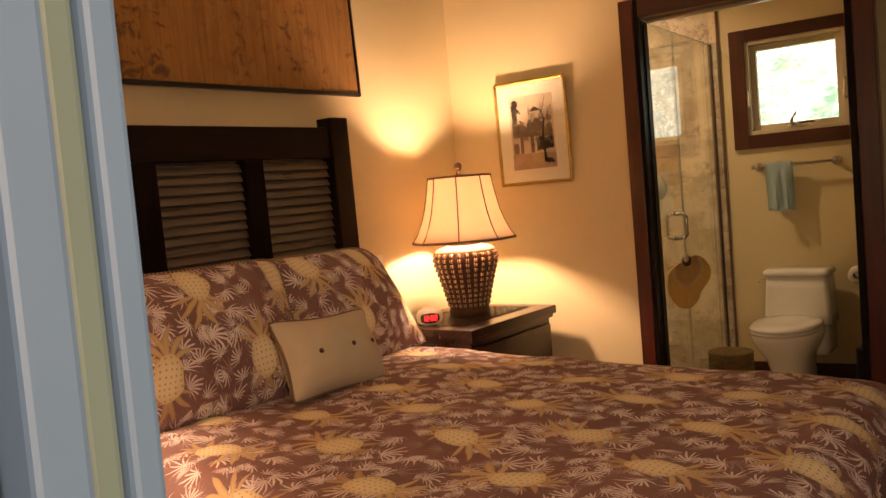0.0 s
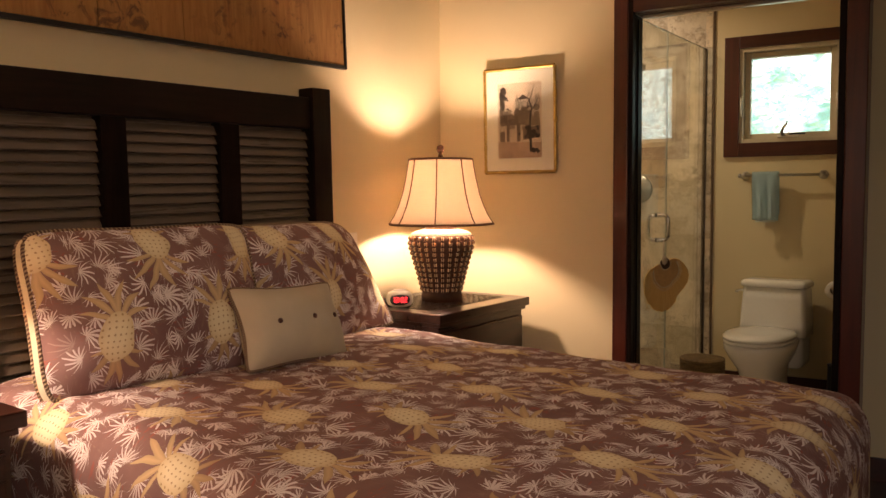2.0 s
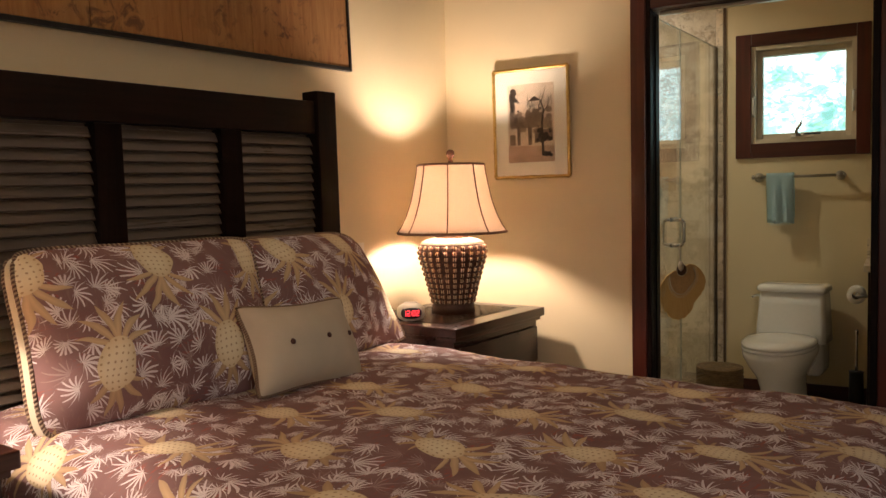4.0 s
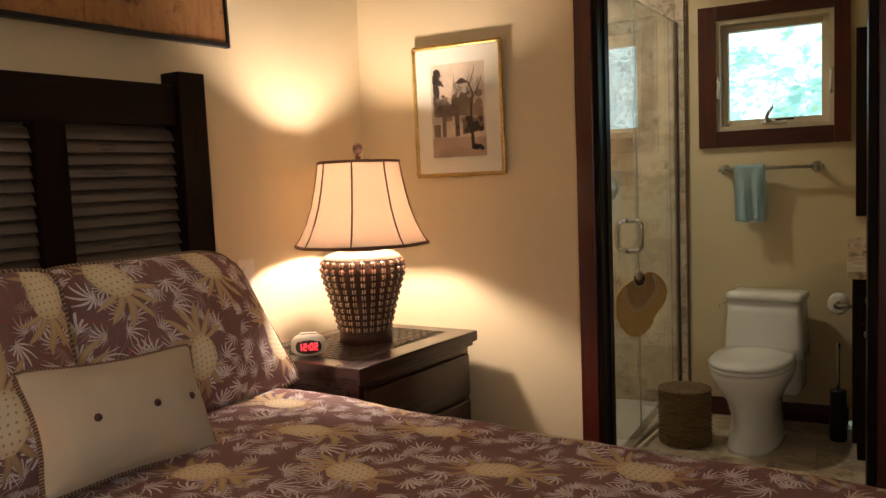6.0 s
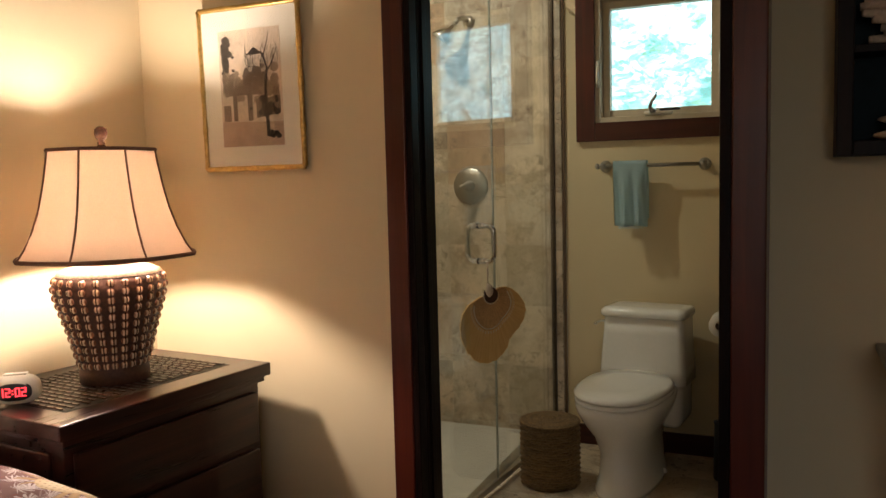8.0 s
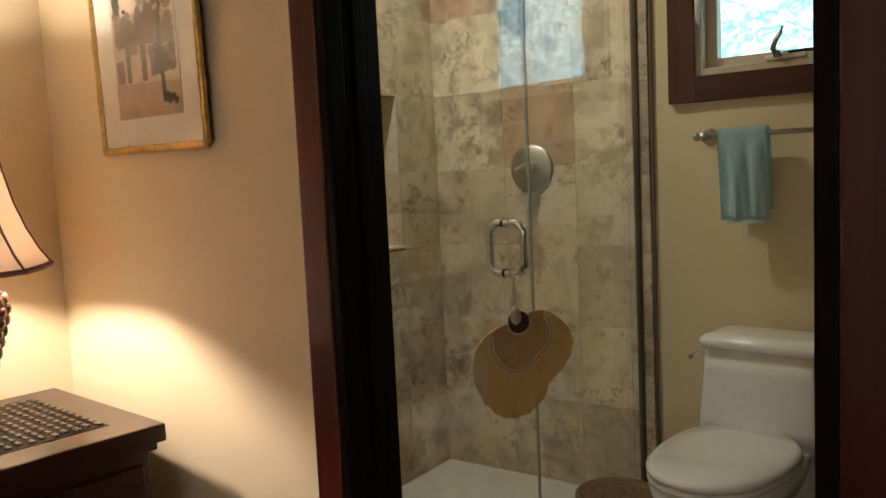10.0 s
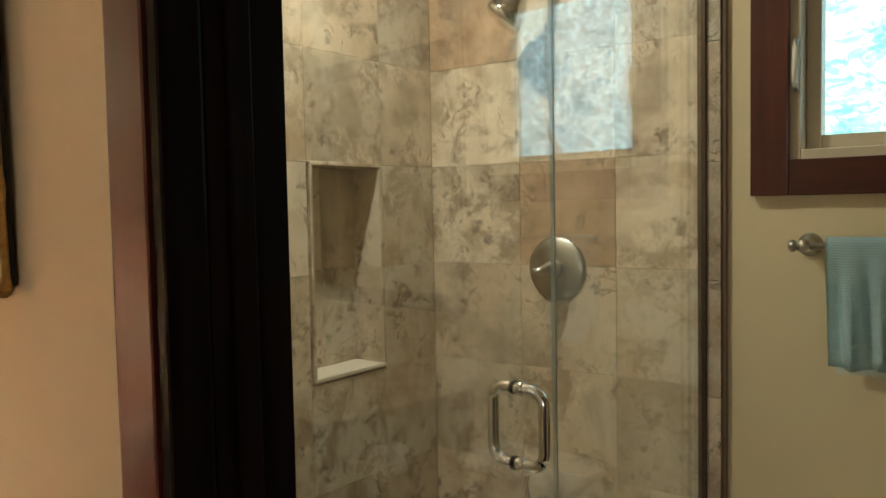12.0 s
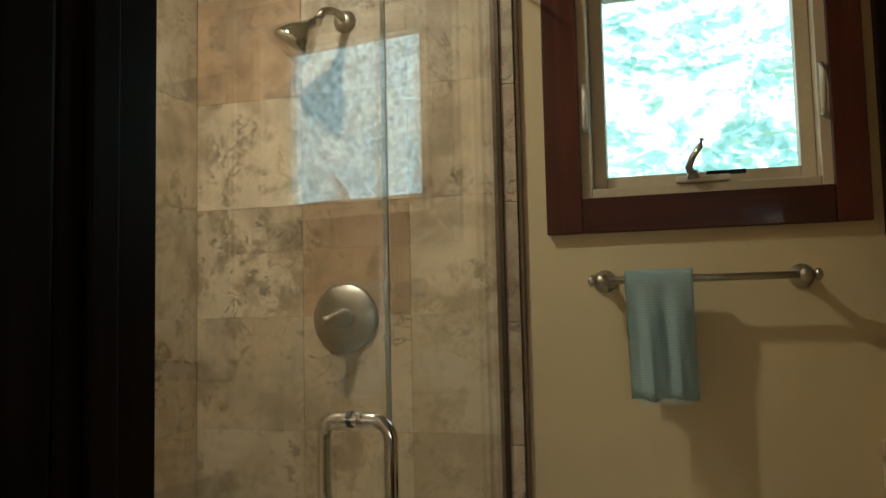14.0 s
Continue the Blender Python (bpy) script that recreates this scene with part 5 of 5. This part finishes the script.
tw = thing("hand_towel", (-1.165, BY + BAR_D, 1.318), "pale blue terry hand towel folded over the bar", "towel")


def towel_sheet(front, back, w, thick):
    prof = [(-0.014, -front + front * k / 12) for k in range(12)] + [(0.014 * -math.cos(math.pi * k / 6), 0.006 + 0.012 * math.sin(math.pi * k / 6)) for k in range(7)] + [(0.014, -back * k / 12) for k in range(1, 13)]
    nx = 22
    rings = []
    for k, (y, z) in enumerate(prof):
        row_o, row_i = [], []
        hang = max(0.0, -z)
        for i in range(nx + 1):
            u = i / nx - 0.5
            wv = 0.012 * math.sin(u * 15 + 0.8) * min(1, hang / 0.12) + 0.006 * math.sin(u * 31 + z * 9) * min(1, hang / 0.2) + 0.004 * noise.noise(Vector((u * 6, z * 12, 1)))
            x = u * w * (1 - 0.03 * min(1, hang / front)) + 0.018 * hang
            zz = z + (0.003 * math.sin(u * 9) if hang > front * 0.85 else 0)
            sg = -1 if y < 0 else 1
            row_o.append((x, y + sg * (thick + 0.004) + (wv if y < 0 else wv * 0.5), zz + (thick if abs(y) < 0.012 else 0)))
        rings.append(row_o)
    bm = bmesh.new()
    vs = [[bm.verts.new(p) for p in r] for r in rings]
    for a, c in zip(vs, vs[1:]):
        for i in range(nx):
            bm.faces.new((a[i], a[i + 1], c[i + 1], c[i]))
    bmesh.ops.solidify(bm, geom=list(bm.faces), thickness=thick)
    return bm


part("cloth", towel_sheet(0.275, 0.24, 0.152, 0.005), TOWEL, tw, "", True)
bm = bmesh.new()
for k in range(34):
    x = -0.055 + 0.11 * k / 33 + 0.004
    box(x, x + 0.0014, -0.023, -0.0215, -0.283 - rg.uniform(0, 0.006), -0.272, bm=bm)
part("fringe", bm, TOWEL, tw)

# vanity, mirror, paper holder, brush
va = thing("vanity", (-0.685, BY - 0.002, -0.025), "dark wooden bathroom vanity cabinet", "vanity")
VW, VD = 1.05, 0.60
part("body", box(0, VW, -VD, -0.001, 0.09, 0.835, 0.004), CAB, va)
part("plinth", box(0.02, VW, -VD + 0.05, -0.001, 0, 0.089), CAB, va)
for x0, x1 in ((0.03, 0.36), (0.38, 0.70)):
    dr = part("door", box(x0, x1, -VD - 0.016, -VD - 0.0005, 0.12, 0.64, 0.004), CAB, va)
    part("knob", box(x0 + 0.015, x0 + 0.04, -VD - 0.036, -VD - 0.016, 0.58, 0.605, 0.004), NICKEL, dr)
    dr = part("drawer", box(x0, x1, -VD - 0.016, -VD - 0.0005, 0.66, 0.81, 0.004), CAB, va)
    part("knob", box(x0 + 0.02, x0 + 0.045, -VD - 0.036, -VD - 0.016, 0.73, 0.755, 0.004), NICKEL, dr)
ct = thing("stone_counter", (-0.705, BY - 0.002, 0.811), "pale stone vanity top with backsplash", "worktop")
part("slab", box(0, VW + 0.02, -VD - 0.03, 0, 0, 0.035, 0.004), TRAV, ct)
part("backsplash", box(0, VW + 0.02, -0.022, -0.001, 0.0355, 0.14, 0.003), TRAV, ct)
mi = thing("wall_mirror", (-0.67, BY - 0.002, 1.06), "dark framed mirror above the vanity", "mirror")
MW, MH = 0.80, 0.93
part("glass", box(0.05, MW - 0.05, -0.018, -0.012, 0.05, MH - 0.05), plain("silvered_glass", (0.9, 0.9, 0.9), 0.02, 1.0, amount=0.0, relief=0.0), mi)
frame_of(0, MW, 0, MH, 0.06, -0.035, -0.001, CAB, mi, "frame")
tp = thing("toilet_roll", (-0.742, 4.95, 0.672), "white toilet paper roll on a metal holder", "toilet roll")
part("roll", lathe([(0.020, -0.05), (0.044, -0.05), (0.046, -0.046), (0.046, 0.046), (0.044, 0.05), (0.020, 0.05)], 30, caps=False), cloth("tissue_paper", (0.78, 0.75, 0.68)), tp, "", True).matrix_local = pose(0, 0, 0, 90, 0, 0)
part("holder", tube([(0, 0.045, 0), (0, -0.066, 0), (0.01, -0.074, 0), (0.059, -0.074, 0)], 0.008, 10), NICKEL, tp, "", True)
part("core", lathe([(0.021, -0.049), (0.021, 0.049)], 20, caps=False), plain("grey_card", (0.35, 0.29, 0.22), 0.9), tp, "", True).matrix_local = pose(0, 0, 0, 90, 0, 0)
tbr = thing("toilet_brush", (-0.745, 5.10, -0.025), "toilet brush in a dark holder with steel handle", "toilet brush")
part("holder", lathe([(0.036, 0), (0.040, 0.01), (0.036, 0.24), (0.040, 0.25), (0.02, 0.255)], 20), BLACK, tbr, "", True)
part("handle", lathe([(0.009, 0.255), (0.007, 0.30), (0.007, 0.45), (0.010, 0.46), (0.009, 0.48), (0.003, 0.486)], 12), CHROME, tbr, "", True)

# ---- stone pieces of the shower walls and bathroom floor ----
JOINT = 0.0007


def slab_mesh(w, h, d, material, cache={}):
    k = (round(w, 3), round(h, 3), d, material.name)
    if k not in cache:
        bm = box(0, w, 0, d, 0, h, 0.0005, seg=1)
        cache[k] = mesh_of("tile", bm, material)
    return cache[k]


def tile(parent, w, h, matrix, d=0.010, material=None):
    if w < 0.012 or h < 0.012:
        return
    ob = new("tile", slab_mesh(w - JOINT, h - JOINT, d, material or TRAV))
    ob.parent = parent
    ob.matrix_local = matrix


def spans(lo, hi, start, pitch):
    """Joints of one course, cut at both ends."""
    cuts = [lo]
    x = start
    while x < hi - 0.01:
        if x > lo + 0.01:
            cuts.append(x)
        x += pitch
    return list(zip(cuts, cuts[1:] + [hi]))


TW = 0.405
for k, z in enumerate([-0.266 + 0.303 * i for i in range(11)]):
    z0, z1 = max(z, 0.012), min(z + 0.303, BTOP)
    if z1 - z0 < 0.02:
        continue
    # back wall, facing the doorway
    for x0, x1 in ((BX, -2.093), (-2.093, -1.788), (-1.788, -1.545)):
        brown = (k == 5 and -2.05 < (x0 + x1) / 2 < -1.8) or (k == 7 and (x0 + x1) / 2 < -2.1)
        tile(bath_wall_tiles, x1 - x0, z1 - z0, Matrix.Translation((x0, BY - 0.0135, z0)), material=TRAV_BROWN if brown else TRAV)
    # side wall, with the niche left open
    for y0, y1 in spans(WALL2 + 0.012, BY - 0.014, N1 - 0.305 * 4, 0.305):
        pieces = [(y0, y1)]
        if z0 < NZ1 - 0.02 and z1 > NZ0 + 0.02:
            pieces = [(y0, min(y1, N0)), (max(y0, N1), y1)]
        for a, c in pieces:
            if c - a > 0.012:
                tile(shower_wall, c - a, z1 - z0, Matrix.Translation((BX, a, z0)) @ pose(0, 0, 0, 0, 0, 90))
# pieces lining the niche: back, sides, sill and head
for z0, z1 in ((NZ0 + 0.012, 1.25), (1.25, NZ1 - 0.012)):
    for y0, y1 in ((N0, 4.97), (4.97, N1)):
        tile(shower_wall, y1 - y0, z1 - z0, Matrix.Translation((BX - 0.108, y0, z0)) @ pose(0, 0, 0, 0, 0, 90))
    tile(shower_wall, 0.106, z1 - z0, Matrix.Translation((BX - 0.107, N1 - 0.0105, z0)), 0.0095)
    tile(shower_wall, 0.106, z1 - z0, Matrix.Translation((BX - 0.107, N0 + 0.001, z0)), 0.0095)
PALE = plain("pale_stone_sill", (0.70, 0.62, 0.50), 0.35, grain=40, amount=0.12)
part("niche_sill", box(BX - 0.118, BX + 0.004, N0 + 0.001, N1 - 0.001, NZ0, NZ0 + 0.011, 0.002), PALE, shower_wall, "pale stone niche sill")
part("niche_head", box(BX - 0.118, BX + 0.002, N0 + 0.001, N1 - 0.001, NZ1 - 0.011, NZ1, 0.002), TRAV, shower_wall)
for yy in (N0 - 0.001, N1 - 0.009):
    part("niche_trim", box(BX - 0.004, BX + 0.004, yy, yy + 0.010, NZ0 + 0.0115, NZ1 - 0.0115, 0.002), TRAV, shower_wall)
# rounded stone border where the stone meets the paint
for k in range(9):
    z0, z1 = 0.012 + k * 0.303, min(0.012 + (k + 1) * 0.303, BTOP) - 0.0008
    part("border_piece", box(-1.544, -1.500, BY - 0.020, BY - 0.003, z0, z1, 0.0025), TRAV, bath_wall_tiles)
part("edge_strip", box(-1.4985, -1.487, BY - 0.014, BY - 0.003, 0, BTOP, 0.003), plain("brown_grout_strip", (0.16, 0.10, 0.055), 0.7), bath_wall_tiles, "brown edge strip")
# floor stones
y = WALL2 - 0.055
r = 0
while y < BY:
    for x0, x1 in spans(-1.64, 0.6, -1.64 - (0.2 if r % 2 else 0.0), TW):
        tile(bath_floor, x1 - x0, min(TW, BY - y), Matrix.Translation((x0, y + min(TW, BY - y) - JOINT, -0.0368)) @ pose(0, 0, 0, 90, 0, 0), 0.0115)
    y += TW
    r += 1
